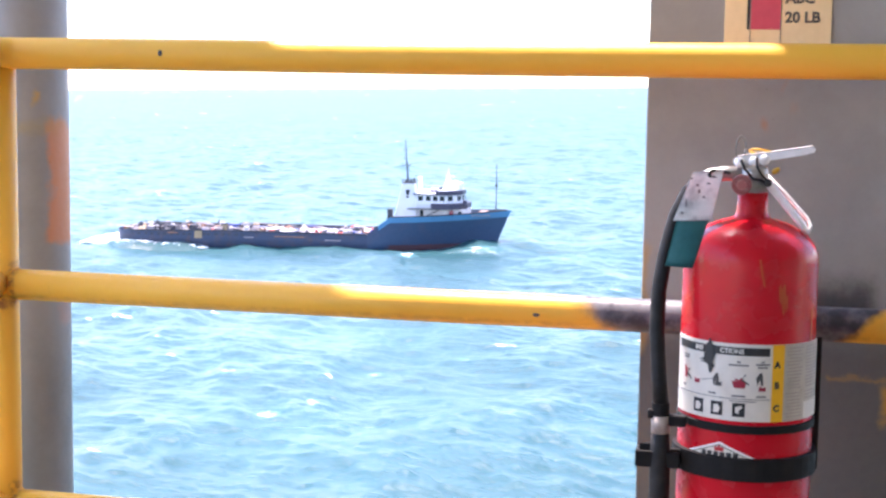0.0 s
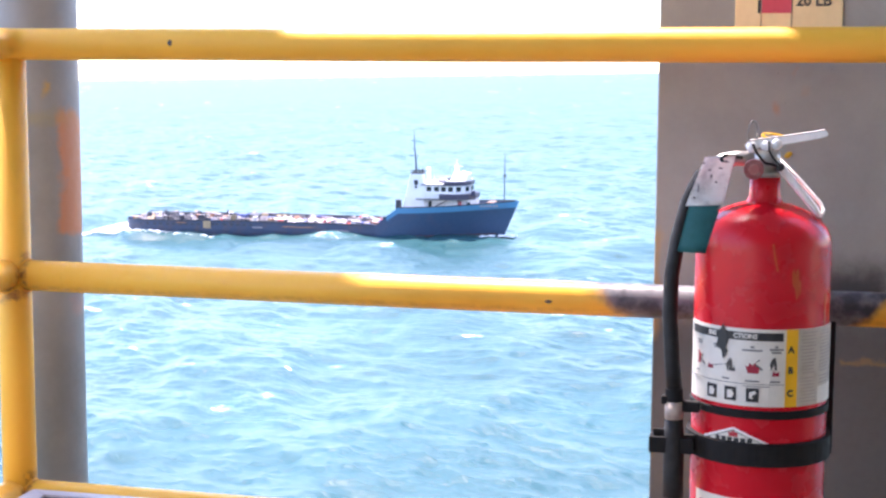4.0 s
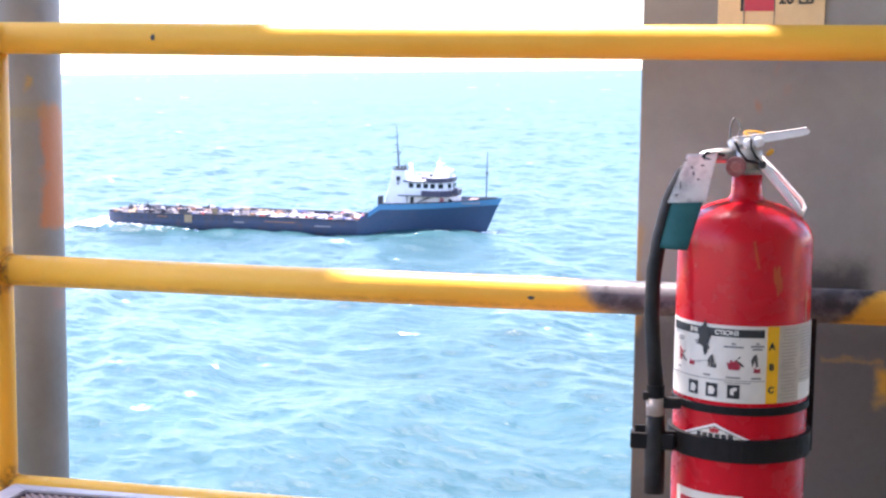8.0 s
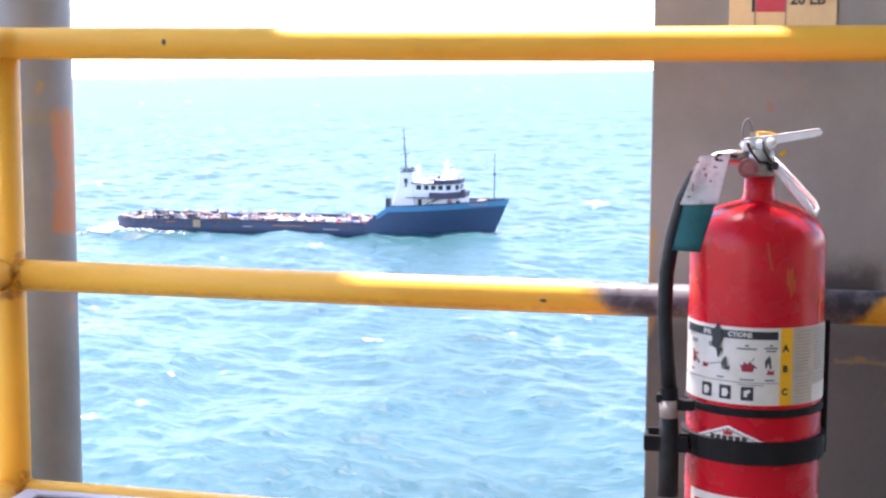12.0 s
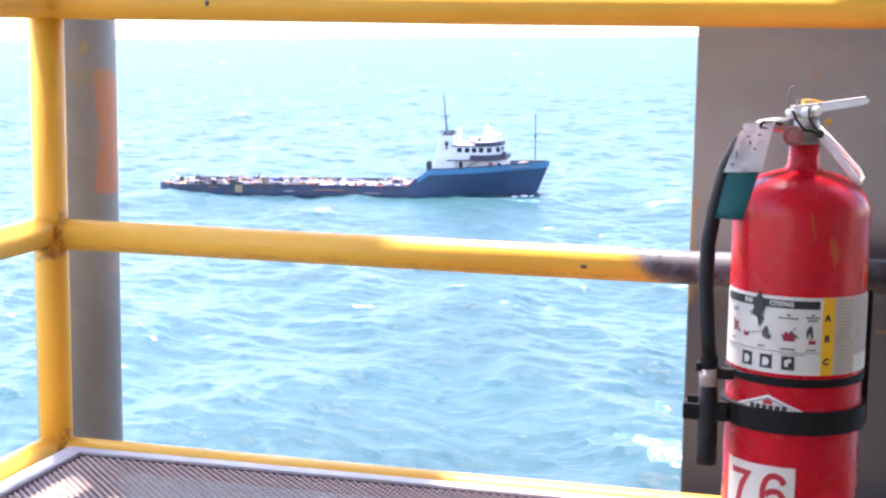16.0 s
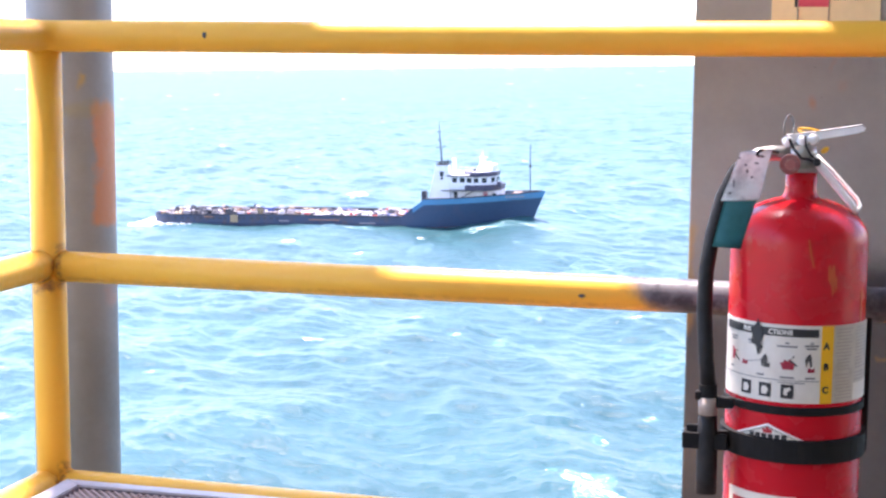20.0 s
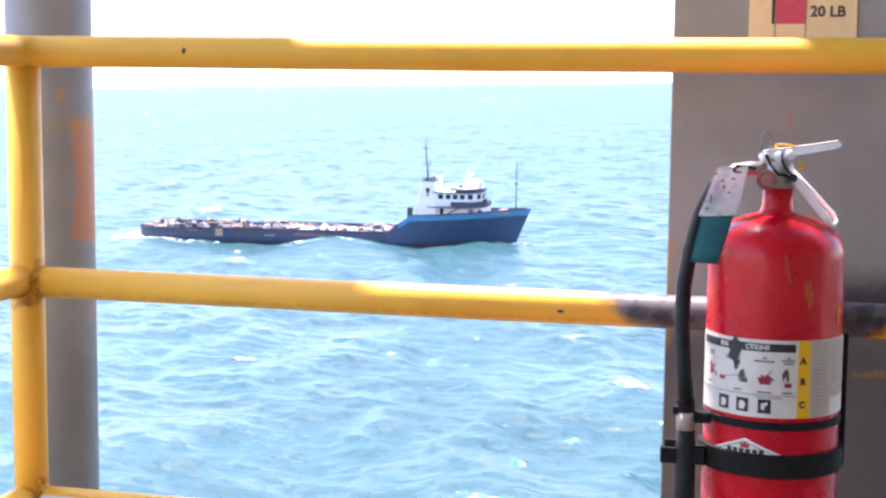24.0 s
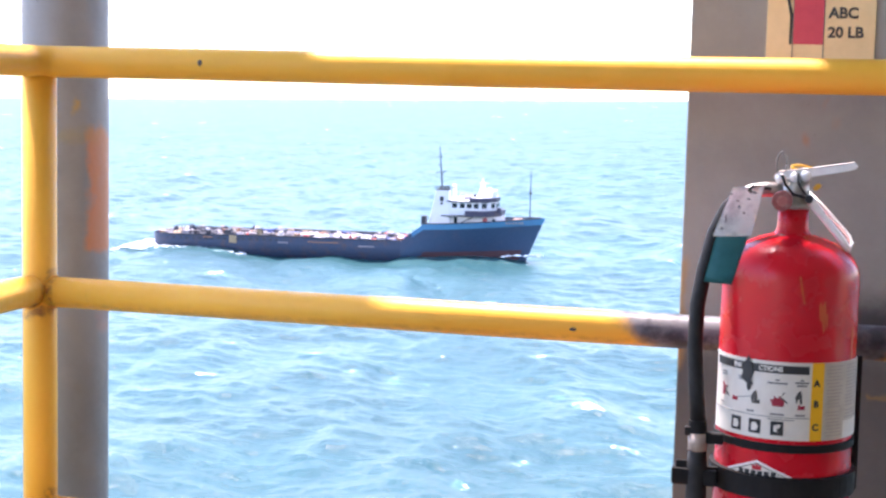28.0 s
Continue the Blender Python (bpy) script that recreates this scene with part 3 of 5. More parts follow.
    part("plate_edge", wrapped(flat_shape([(-0.071, 0.0), (0.0, 0.0270), (0.074, -0.003), (0.0, -0.029)]), -19, 0.299, R + 0.0007), M_SILVER, dia)
    for k in range(6):
        part("print_bar", wrapped(boxed(-0.0040, 0.0040, 0, 0.0005, -0.0031, 0.0031), -19 + (k - 2.5) * 5.6, 0.3068, R + 0.0020), M_INK, dia)
    part("plate_line", wrapped(stroke([(-0.060, 0.0), (0.0, 0.0222), (0.062, -0.002), (0.0, -0.0236), (-0.060, 0.0)], 0.0012), -19, 0.299, R + 0.0020), M_INK_SOFT, dia, "thin dark line")
    part("red_emblem", wrapped(flat_shape([(-0.007, -0.004), (0.007, -0.004), (0.008, 0.002), (0.002, 0.003), (0.0, 0.006), (-0.003, 0.002), (-0.008, 0.003)]), -19, 0.3152, R + 0.0020), M_INK_RED, dia)
    # number patch
    num = part("number_patch", wrap_patch(-59, 6.5, 0.125, 0.2135, R + 0.0012), M_LABEL, ext, "white patch with a red number")
    seven = [(-0.0175, 0.026), (0.0165, 0.026), (0.004, 0.004), (-0.004, -0.031)]
    six = [(0.0165, 0.016), (0.011, 0.025), (0.001, 0.0285), (-0.009, 0.0245), (-0.0155, 0.012), (-0.017, -0.004), (-0.0145, -0.020), (-0.005, -0.0285), (0.006, -0.0285),
           (0.0145, -0.020), (0.0150, -0.006), (0.008, 0.003), (-0.003, 0.0035), (-0.012, -0.003)]
    part("lettering", wrapped(stroke(seven, 0.0098), -43, 0.170, R + 0.002), M_INK_RED, num, "red digit 7")
    part("lettering", wrapped(stroke(six, 0.0095, 4), -11, 0.170, R + 0.002), M_INK_RED, num, "red digit 6")
    # scrapes down to the primer
    for phi, z, pts in ((27.5, 0.556, [(-0.003, 0.014), (0.0, 0.020), (0.003, 0.004), (0.002, -0.012), (-0.002, -0.006)]),
                        (30.5, 0.551, [(-0.004, 0.012), (-0.001, 0.022), (0.002, 0.024), (0.004, 0.002), (0.003, -0.018), (0.0, -0.025), (-0.003, -0.010)]),
                        (33.5, 0.544, [(-0.002, 0.010), (0.001, 0.014), (0.002, -0.004), (0.0, -0.013)]),
                        (11, 0.590, [(-0.005, 0.022), (-0.002, 0.023), (0.001, 0.006), (0.006, -0.018), (0.004, -0.020), (-0.001, -0.002)]),
                        (66, 0.50, [(-0.003, 0.03), (0.003, 0.034), (0.003, -0.03), (-0.002, -0.024)])):
        part("scrape", wrapped(flat_shape(pts), phi, z, R + 0.0006), M_SCRAPE, ext, "orange scrape in the red paint")
    # straps
    strap = part("thin_strap", lathe([(R + 0.0008, 0.341), (R + 0.003, 0.342), (R + 0.003, 0.3535), (R + 0.0008, 0.3545)], 64), M_STRAP, ext, "thin black strap")
    part("bracket_band", lathe([(R + 0.0008, 0.2665), (R + 0.0075, 0.2675), (R + 0.0075, 0.3025), (R + 0.0008, 0.3035)], 64), M_STRAP, ext, "broad black bracket band")
    part("band_clasp", wrapped(boxed(-0.012, 0.012, -0.002, 0.004, -0.017, 0.017, 0.002), 58, 0.287, R + 0.006), M_STRAP, ext)
    # bracket plate behind, hooked over the middle rail
    part("bracket_plate", boxed(-0.085, 0.118, 0.070, 0.076, 0.25, 0.47, 0.002), M_STRAP, ext, "black bracket plate")
    part("bracket_spacer", boxed(-0.03, 0.03, 0.076, 0.184, 0.44, 0.465), M_STRAP, ext)
    part("bracket_hook", boxed(-0.02, 0.02, 0.1065, 0.25, 0.503, 0.509), M_STRAP, ext)
    part("bracket_hook", boxed(-0.02, 0.02, 0.1065, 0.1125, 0.455, 0.509), M_STRAP, ext)
    # valve, gauge, lever and carrying handle
    valve = part("valve", lathe([(0.0228, 0.707), (0.0245, 0.709), (0.0245, 0.717), (0.021, 0.719), (0.021, 0.729), (0.0235, 0.732), (0.021, 0.748), (0.012, 0.752)], 32), M_VALVE, ext, smooth=True)
    part("outlet_elbow", piped([(-0.016, -0.002, 0.736), (-0.045, -0.006, 0.737), (-0.066, -0.012, 0.733), (-0.084, -0.018, 0.722)], [0.012, 0.0115, 0.012, 0.012], 16), M_VALVE, ext, smooth=True)
    gauge = bmesh.new()
    bmesh.ops.create_cone(gauge, cap_ends=True, segments=28, radius1=0.0158, radius2=0.0158, depth=0.018, matrix=Matrix.Translation((-0.017, -0.040, 0.722)) @ Matrix.Rotation(radians(90), 4, "X"))
    bmesh.ops.bevel(gauge, geom=gauge.edges[:], offset=0.002, segments=2, affect="EDGES", profile=0.5)
    g = part("gauge", gauge, painted("gauge_red", (0.31, 0.065, 0.062), 0.4, (0.34, 0.20, 0.18), 0.8, 90, coat=0.3), ext, "red pressure gauge, faded")
    dial = bmesh.new()
    bmesh.ops.create_cone(dial, cap_ends=True, segments=24, radius1=0.0085, radius2=0.0085, depth=0.001, matrix=Matrix.Translation((-0.017, -0.0497, 0.722)) @ Matrix.Rotation(radians(90), 4, "X"))
    part("dial", dial, painted("dial_face", (0.44, 0.13, 0.12), 0.4, (0.6, 0.4, 0.36), 0.8, 90), g)
    part("gauge_stem", piped([(-0.008, -0.012, 0.722), (-0.015, -0.034, 0.722)], 0.009, 12), M_VALVE, g)
    # squeeze lever: folded channel that rises to the right
    lever = bmesh.new()
    for y0, y1 in ((-0.0125, -0.0105), (0.0105, 0.0125)):
        s = slab([(-0.030, 0.752), (0.018, 0.758), (0.080, 0.7700), (0.091, 0.7735), (0.094, 0.778), (0.088, 0.783), (0.02, 0.7715), (-0.028, 0.765), (-0.033, 0.758)], y0, y1)
        tmp = bpy.data.meshes.new("tmp")
        s.to_mesh(tmp)
        lever.from_mesh(tmp)
        bpy.data.meshes.remove(tmp)
        s.free()
    s = slab([(-0.028, 0.7635), (0.02, 0.7700), (0.088, 0.7815), (0.088, 0.7835), (0.02, 0.7722), (-0.028, 0.7655)], -0.0125, 0.0125)
    tmp = bpy.data.meshes.new("tmp")
    s.to_mesh(tmp)
    lever.from_mesh(tmp)
    bpy.data.meshes.remove(tmp)
    s.free()
    part("lever", lever, M_SILVER, ext, "plated squeeze lever")
    part("carry_handle", piped([(0.008, -0.008, 0.748), (0.016, -0.009, 0.731), (0.045, -0.010, 0.698), (0.077, -0.010, 0.660), (0.0855, -0.009, 0.646)], [0.0065, 0.0072, 0.0066, 0.0062, 0.0045], 10), M_SILVER, ext, "bent carrying handle", True)
    part("carry_handle", piped([(0.020, 0.010, 0.735), (0.050, 0.010, 0.706), (0.085, 0.010, 0.668), (0.0905, 0.006, 0.657), (0.0855, -0.009, 0.646)], 0.0032, 8), M_SILVER, ext, "bent carrying handle", True)
    rivet = bmesh.new()
    bmesh.ops.create_cone(rivet, cap_ends=True, segments=16, radius1=0.0062, radius2=0.0062, depth=0.034, matrix=Matrix.Translation((0.0225, -0.0045, 0.7245)) @ Matrix.Rotation(radians(90), 4, "X"))
    part("handle_rivet", rivet, M_INK, ext, "black rivet")
    for x, z in ((-0.022, 0.755), (0.0, 0.757), (0.016, 0.760)):
        bm = bmesh.new()
        bmesh.ops.create_uvsphere(bm, u_segments=14, v_segments=8, radius=0.0088, matrix=Matrix.LocRotScale((x, -0.012, z), None, (1, 0.7, 1)))
        part("lever_knuckle", bm, M_SILVER, ext, smooth=True)
    ring = [(-0.021 + 0.0075 * math.cos(a), -0.008 + 0.004 * math.cos(a), 0.777 + 0.019 * math.sin(a)) for a in [2 * math.pi * k / 20 for k in range(21)]]
    part("pull_ring", piped(ring, 0.0019, 8), M_INK_GREY, ext, smooth=True)
    loop = [(-0.020, -0.018, 0.760), (-0.014, -0.021, 0.746), (-0.001, -0.022, 0.731), (0.010, -0.022, 0.729), (0.0225, -0.018, 0.7245)]
    part("cord", piped(loop, 0.0022, 8), M_BLACK, ext, smooth=True)
    part("cord", piped([(0.004, -0.019, 0.765), (0.005, -0.022, 0.750), (0.012, -0.022, 0.738), (0.0215, -0.019, 0.728)], 0.0016, 8), M_BLACK, ext, smooth=True)
    seal = [(0.010 + 0.017 * math.cos(a), 0.004 + 0.008 * math.sin(a), 0.7715 + 0.005 * math.cos(a + 2)) for a in [2 * math.pi * k / 16 for k in range(17)]]
    part("amber_seal", piped(seal, 0.0018, 8), M_BRASS, ext, "amber tamper seal", True)
    bm = bmesh.new()
    bmesh.ops.create_icosphere(bm, subdivisions=2, radius=1, matrix=Matrix.LocRotScale((0.034, -0.012, 0.7435), Euler((0, -0.6, 0)), (0.0075, 0.003, 0.0045)))
    part("amber_seal", bm, M_BRASS, ext, "amber tamper seal", True)
    # hose with its clamp and nozzle at the left
    hose = [(-0.082, -0.017, 0.724), (-0.100, -0.024, 0.708), (-0.118, -0.036, 0.668), (-0.131, -0.050, 0.610), (-0.1385, -0.060, 0.553), (-0.1390, -0.066, 0.49), (-0.1335, -0.072, 0.42), (-0.1285, -0.075, 0.375)]
    part("hose", piped(hose, [0.011, 0.0115, 0.0118, 0.012, 0.012, 0.012, 0.0122, 0.0125], 16), M_BLACK, ext, "black rubber hose", True)
    part("hose_coupling", piped([(-0.1285, -0.075, 0.356), (-0.1280, -0.075, 0.328)], 0.0148, 18), M_CLIP, ext, "pale grey hose coupling", True)
    part("coupling_collar", piped([(-0.1290, -0.075, 0.376), (-0.1285, -0.075, 0.354)], 0.0142, 16), M_STRAP, ext)
    part("nozzle", piped([(-0.1280, -0.075, 0.335), (-0.1278, -0.076, 0.30), (-0.1270, -0.080, 0.235), (-0.1265, -0.083, 0.203)], [0.0135, 0.0162, 0.0165, 0.0165], 20), M_BLACK, ext, "black hose nozzle", True)
    part("coupling_tab", boxed(-0.148, -0.138, -0.086, -0.076, 0.352, 0.366, 0.002), M_STRAP, ext)
    part("strap_link", boxed(-0.118, -0.088, -0.082, -0.068, 0.340, 0.358, 0.003), M_STRAP, ext)
    part("nozzle_clamp", boxed(-0.166, -0.096, -0.088, -0.080, 0.274, 0.300, 0.002), M_STRAP, ext)
    part("nozzle_clamp", boxed(-0.166, -0.096, -0.062, -0.054, 0.274, 0.300, 0.002), M_STRAP, ext)
    part("nozzle_clamp", boxed(-0.166, -0.160, -0.080, -0.062, 0.274, 0.300, 0.001), M_STRAP, ext)
    part("clamp_tab", boxed(-0.160, -0.140, -0.080, -0.074, 0.300, 0.311, 0.001), M_STRAP, ext)
    return ext


build_extinguisher()


def build_tags():
    """Inspection papers tied to the valve: each a thing of its own that hangs on a wire."""
    white = thing("inspection_tag", (AX, AY, 0), "scribbled white paper inspection tag wired to the valve", "tag")
    def sheet(outline, y, lean, curl, thick=0.0012):
        bm = bmesh.new()
        (a, b, c, d) = [Vector((x, 0, z)) for x, z in outline]
        n = 10
        grid = []
        for i in range(n + 1):
            row = []
            for j in range(n + 1):
                u, v = i / n, j / n
                p = (a * (1 - u) + b * u) * (1 - v) + (d * (1 - u) + c * u) * v
                p.y = y + lean * v + curl * math.sin(math.pi * u) * (0.3 + v)
                row.append(bm.verts.new(p))
            grid.append(row)
        for i in range(n):
            for j in range(n):
                bm.faces.new((grid[i][j], grid[i + 1][j], grid[i + 1][j + 1], grid[i][j + 1]))
        bmesh.ops.solidify(bm, geom=bm.faces[:], thickness=thick)
        bmesh.ops.recalc_face_normals(bm, faces=bm.faces)
        return bm
    part("paper", sheet([(-0.091, 0.741), (-0.044, 0.745), (-0.059, 0.670), (-0.117, 0.667)], -0.066, -0.030, -0.006), M_TAG, white, smooth=True)
    rng = random.Random(8)
    for x, z, w, h in ((-0.082, 0.722, 0.003, 0.002), (-0.079, 0.713, 0.002, 0.003), (-0.098, 0.694, 0.0015, 0.006), (-0.103, 0.680, 0.003, 0.002), (-0.058, 0.735, 0.005, 0.002), (-0.072, 0.704, 0.002, 0.0015), (-0.066, 0.725, 0.004, 0.0015), (-0.092, 0.732, 0.003, 0.0015)):
        v = (0.742 - z) / 0.078
        blot = [(x + w * math.cos(a) * rng.uniform(0.5, 1.3), z + h * math.sin(a) * rng.uniform(0.5, 1.3)) for a in [2 * math.pi * k / 11 for k in range(11)]]
        part("ink_mark", slab(blot, -0.0795 - 0.030 * v, -0.0735 - 0.030 * v), M_INK_GREY, white)
    part("tie", piped([(-0.036, -0.03, 0.739), (-0.052, -0.055, 0.743), (-0.062, -0.072, 0.744), (-0.066, -0.077, 0.738), (-0.062, -0.078, 0.735)], 0.0026, 8), M_BLACK, white, "black tie", True)
    teal = thing("service_card", (AX, AY, 0), "plain teal service card hanging under the white tag", "tag")
    part("card", sheet([(-0.108, 0.690), (-0.058, 0.690), (-0.085, 0.594), (-0.128, 0.596)], -0.070, -0.022, -0.004), M_TEAL, teal, smooth=True)


build_tags()


# ---- the sea ----
DRIFT = Vector((-0.93, -0.55, 0.0))       # how fast the foam and chop drift, metres a second
SWELL_SPEED = 6.0                         # the long swells run down the ship from bow to stern
SWELL_TIMES = (-11.0, -4.0, 3.7, 10.4, 16.2, 20.4, 24.2, 31.0)     # seconds at which a crest passes amidships
LEVELS = (0.0, 0.30, 0.7, 1.6, 3.6, 8.0)  # how much each copy of a wave field is smoothed, metres


def wave_field(tile, count, seed, height, peak, spread, way, tail):
    """A square of wind sea that repeats: smoothed copies of its rise, its sideways pull, its foam and its lost slope."""
    rng = np.random.default_rng(seed)
    k1 = 2 * np.pi * np.fft.fftfreq(count, tile / count)
    kx, ky = np.meshgrid(k1, k1, indexing="xy")
    k = np.hypot(kx, ky)
    k[0, 0] = 1.0
    kp = 2 * np.pi / peak
    along = (kx * math.cos(radians(way)) + ky * math.sin(radians(way))) / k
    power = k ** -tail * np.exp(-1.0 * (kp / k) ** 2) * (np.abs(along) ** spread * np.where(along > 0, 1.0, 0.12) + 0.06)
    power[0, 0] = 0.0
    amp = np.sqrt(power) * (rng.normal(size=k.shape) + 1j * rng.normal(size=k.shape))
    scale = height / 4 / np.fft.ifft2(amp).real.std()
    omega = np.sqrt(9.81 * k)

    def fold(t):
        """How strongly the surface is squeezed together, highest at breaking crests."""
        h = amp * np.exp(-1j * omega * t) * scale
        jxx = 1 + 0.95 * np.fft.ifft2(kx * kx / k * h).real
        jyy = 1 + 0.95 * np.fft.ifft2(ky * ky / k * h).real
        jxy = 0.95 * np.fft.ifft2(kx * ky / k * h).real
        return jxx * jyy - jxy * jxy
    # crests that break now, and what the last seconds left behind
    soft = np.exp(-0.5 * (k * 0.38) ** 2)
    foam = np.zeros_like(k)
    for back in range(7):
        j = np.fft.ifft2(np.fft.fft2(fold(-0.28 * back)) * soft).real
        top = np.quantile(j, (0.9970, 0.9995))
        foam = np.maximum(foam, np.clip((j - top[0]) / (top[1] - top[0]), 0, 1) ** 0.7 * 0.80 ** back)
    out = []
    h = amp * scale
    for s in LEVELS:
        low = np.exp(-0.5 * (k * s) ** 2)
        gone = np.fft.ifft2(1j * kx * h * (1 - low)).real.var() + np.fft.ifft2(1j * ky * h * (1 - low)).real.var()
        out.append((np.fft.ifft2(h * low).real, np.fft.ifft2(1j * kx / k * h * low).real, np.fft.ifft2(1j * ky / k * h * low).real,
                    np.fft.ifft2(np.fft.fft2(foam) * low).real, np.full((1, 1), gone)))
    return tile, count, out


def sample(field, x, y, smoothing):
    """Reads rise, pull in x and y, foam and lost slope at places, at each place's own smoothing."""
    tile, count, levels = field
    u, v = np.mod(x / tile, 1.0) * count, np.mod(y / tile, 1.0) * count
    i0, j0 = u.astype(int) % count, v.astype(int) % count
    fu, fv = u - np.floor(u), v - np.floor(v)
    i1, j1 = (i0 + 1) % count, (j0 + 1) % count
    pos = np.interp(smoothing, LEVELS, np.arange(len(LEVELS)))
    got = [np.zeros_like(x) for _ in range(5)]
    for n, fields in enumerate(levels):
        w = np.clip(1 - np.abs(pos - n), 0, 1)
        use = w > 0
        if not use.any():
            continue
        for g, f in zip(got, fields):
            if f.size == 1:
                g += w * float(f[0, 0])
            else:
                a, b, c, d = i0[use], i1[use], j0[use], j1[use]
                p, q = fu[use], fv[use]
                g[use] += w[use] * ((f[c, a] * (1 - p) + f[c, b] * p) * (1 - q) + (f[d, a] * (1 - p) + f[d, b] * p) * q)
    return got


def turned(x, y, angle):
    return x * math.cos(angle) - y * math.sin(angle), x * math.sin(angle) + y * math.cos(angle)


def chop(x, y, smoothing):
    """Two wave squares of unlike size laid over each other, so that no repeat shows."""
    z, dx, dy, _, lost = sample(FIELD_A, x, y, smoothing)
    foam = sample(FIELD_A, x, y, smoothing)[3] * (1 + 1.6 * smoothing)
    xt, yt = turned(x, y, 0.30)
    z2, dx2, dy2, _, lost2 = sample(FIELD_B, xt, yt, smoothing)
    foam2 = sample(FIELD_B, xt, yt, smoothing)[3] * (1 + 1.6 * smoothing)
    dx2, dy2 = turned(dx2, dy2, -0.30)
    gust = sum(np.cos(2 * np.pi / lam * (math.cos(a) * x + math.sin(a) * y) + ph) for lam, a, ph in ((61, 0.5, 1.0), (97, 2.1, 4.0), (143, 1.2, 2.2), (38, 2.8, 0.4))) / 4
    foam = np.clip(np.maximum(foam, foam2) * (0.84 + 0.85 * gust), 0, 1)
    sparse = np.interp(np.hypot(x, y), (55, 100, 150, 330, 1000), (0.60, 0.36, 0.0, 0.60, 0.97))        # fewer crests break far out and in the lee of the legs
    foam = np.clip((foam - sparse) / (1 - sparse), 0, 1)
    return z + z2, 0.75 * (dx + dx2), 0.75 * (dy + dy2), foam, lost + lost2


def sea_material():
    m, nt, b = mat("sea_water")
    co = coords(nt)
    def stretched(turn, by):
        """Coordinates drawn out along the crests, which run at this angle from x."""
        n = node(nt, "ShaderNodeMapping", Vector=co)
        n.vector_type = "TEXTURE"
        n.inputs["Rotation"].default_value = (0, 0, radians(turn))
        n.inputs["Scale"].default_value = (by, 1.0, 1.0)
        return n.outputs[0]
    v = stretched(162, 2.4)
    broad = noise_of(nt, 0.03, 5, 0.6)
    col = mix(nt, ramp(nt, broad, 0.32, 0.70), WATER_DEEP, WATER_PALE)
    bands = noise_of(nt, 0.011, 6, 0.72, stretched(20, 3.0))
    col = mix(nt, ramp(nt, bands, 0.45, 0.66, 0.0, 0.75), col, WATER_DEEP)
    foam_at = nt.nodes.new("ShaderNodeAttribute")
    foam_at.attribute_name = "foam"
    rough_at = nt.nodes.new("ShaderNodeAttribute")
    rough_at.attribute_name = "gloss_lost"
    crest = mathn(nt, "MINIMUM", foam_at.outputs["Fac"], 0.50)        # even the heaviest crest stays torn
    torn = mathn(nt, "ADD", mathn(nt, "MULTIPLY", mathn(nt, "SUBTRACT", noise_of(nt, 1.1, 7, 0.75, v), 0.5), 2.6), mathn(nt, "MULTIPLY", mathn(nt, "SUBTRACT", noise_of(nt, 3.4, 6, 0.78, v), 0.5), 2.6))
    cap = mathn(nt, "MULTIPLY", ramp(nt, mathn(nt, "ADD", mathn(nt, "MULTIPLY", crest, 0.75), torn), 0.44, 0.62), ramp(nt, crest, 0.02, 0.16))
    # air-filled water round the breaking crests
    col = mix(nt, ramp(nt, crest, 0.0, 0.5, 0.0, 0.5), col, WATER_AIR)
    nt.links.new(mix(nt, cap, col, (0.80, 0.83, 0.84)), b.inputs["Base Color"])
    nt.links.new(mathn(nt, "MAXIMUM", rough_at.outputs["Fac"], mathn(nt, "MULTIPLY", cap, 0.85)), b.inputs["Roughness"])
    b.inputs["IOR"].default_value = 1.33
    nt.links.new(ramp(nt, cap, 0, 1, 0.235, 0.05), b.inputs["Specular IOR Level"])
    height = mathn(nt, "ADD", mathn(nt, "MULTIPLY", noise_of(nt, 1.9, 5, 0.62, v), 0.34), mathn(nt, "MULTIPLY", noise_of(nt, 7.0, 3, 0.6), 0.05))
    bump(nt, b, height, 0.50, 1.0)
    # foam scatters like a heap of bubbles, whichever way its wave leans
    up = nt.nodes.new("ShaderNodeMix")
    up.data_type = "VECTOR"
    nt.links.new(mathn(nt, "MULTIPLY", cap, 0.75), up.inputs[0])
    nt.links.new(b.inputs["Normal"].links[0].from_socket, up.inputs[4])
    up.inputs[5].default_value = (0, 0, 1)
    nt.links.new(up.outputs[1], b.inputs["Normal"])
    return m


WATER_DEEP, WATER_PALE, WATER_AIR = (0.0135, 0.0568, 0.063), (0.026, 0.087, 0.0945), (0.10, 0.26, 0.27)
FIELD_A = wave_field(151.0, 768, 5, 1.05, 19.0, 4.0, 198.0, 5.2)     # the longer waves run along the ship, towards her stern
FIELD_B = wave_field(83.0, 768, 9, 0.33, 5.0, 3.0, 252.0, 4.4)       # short chop across them
M_SEA = sea_material()


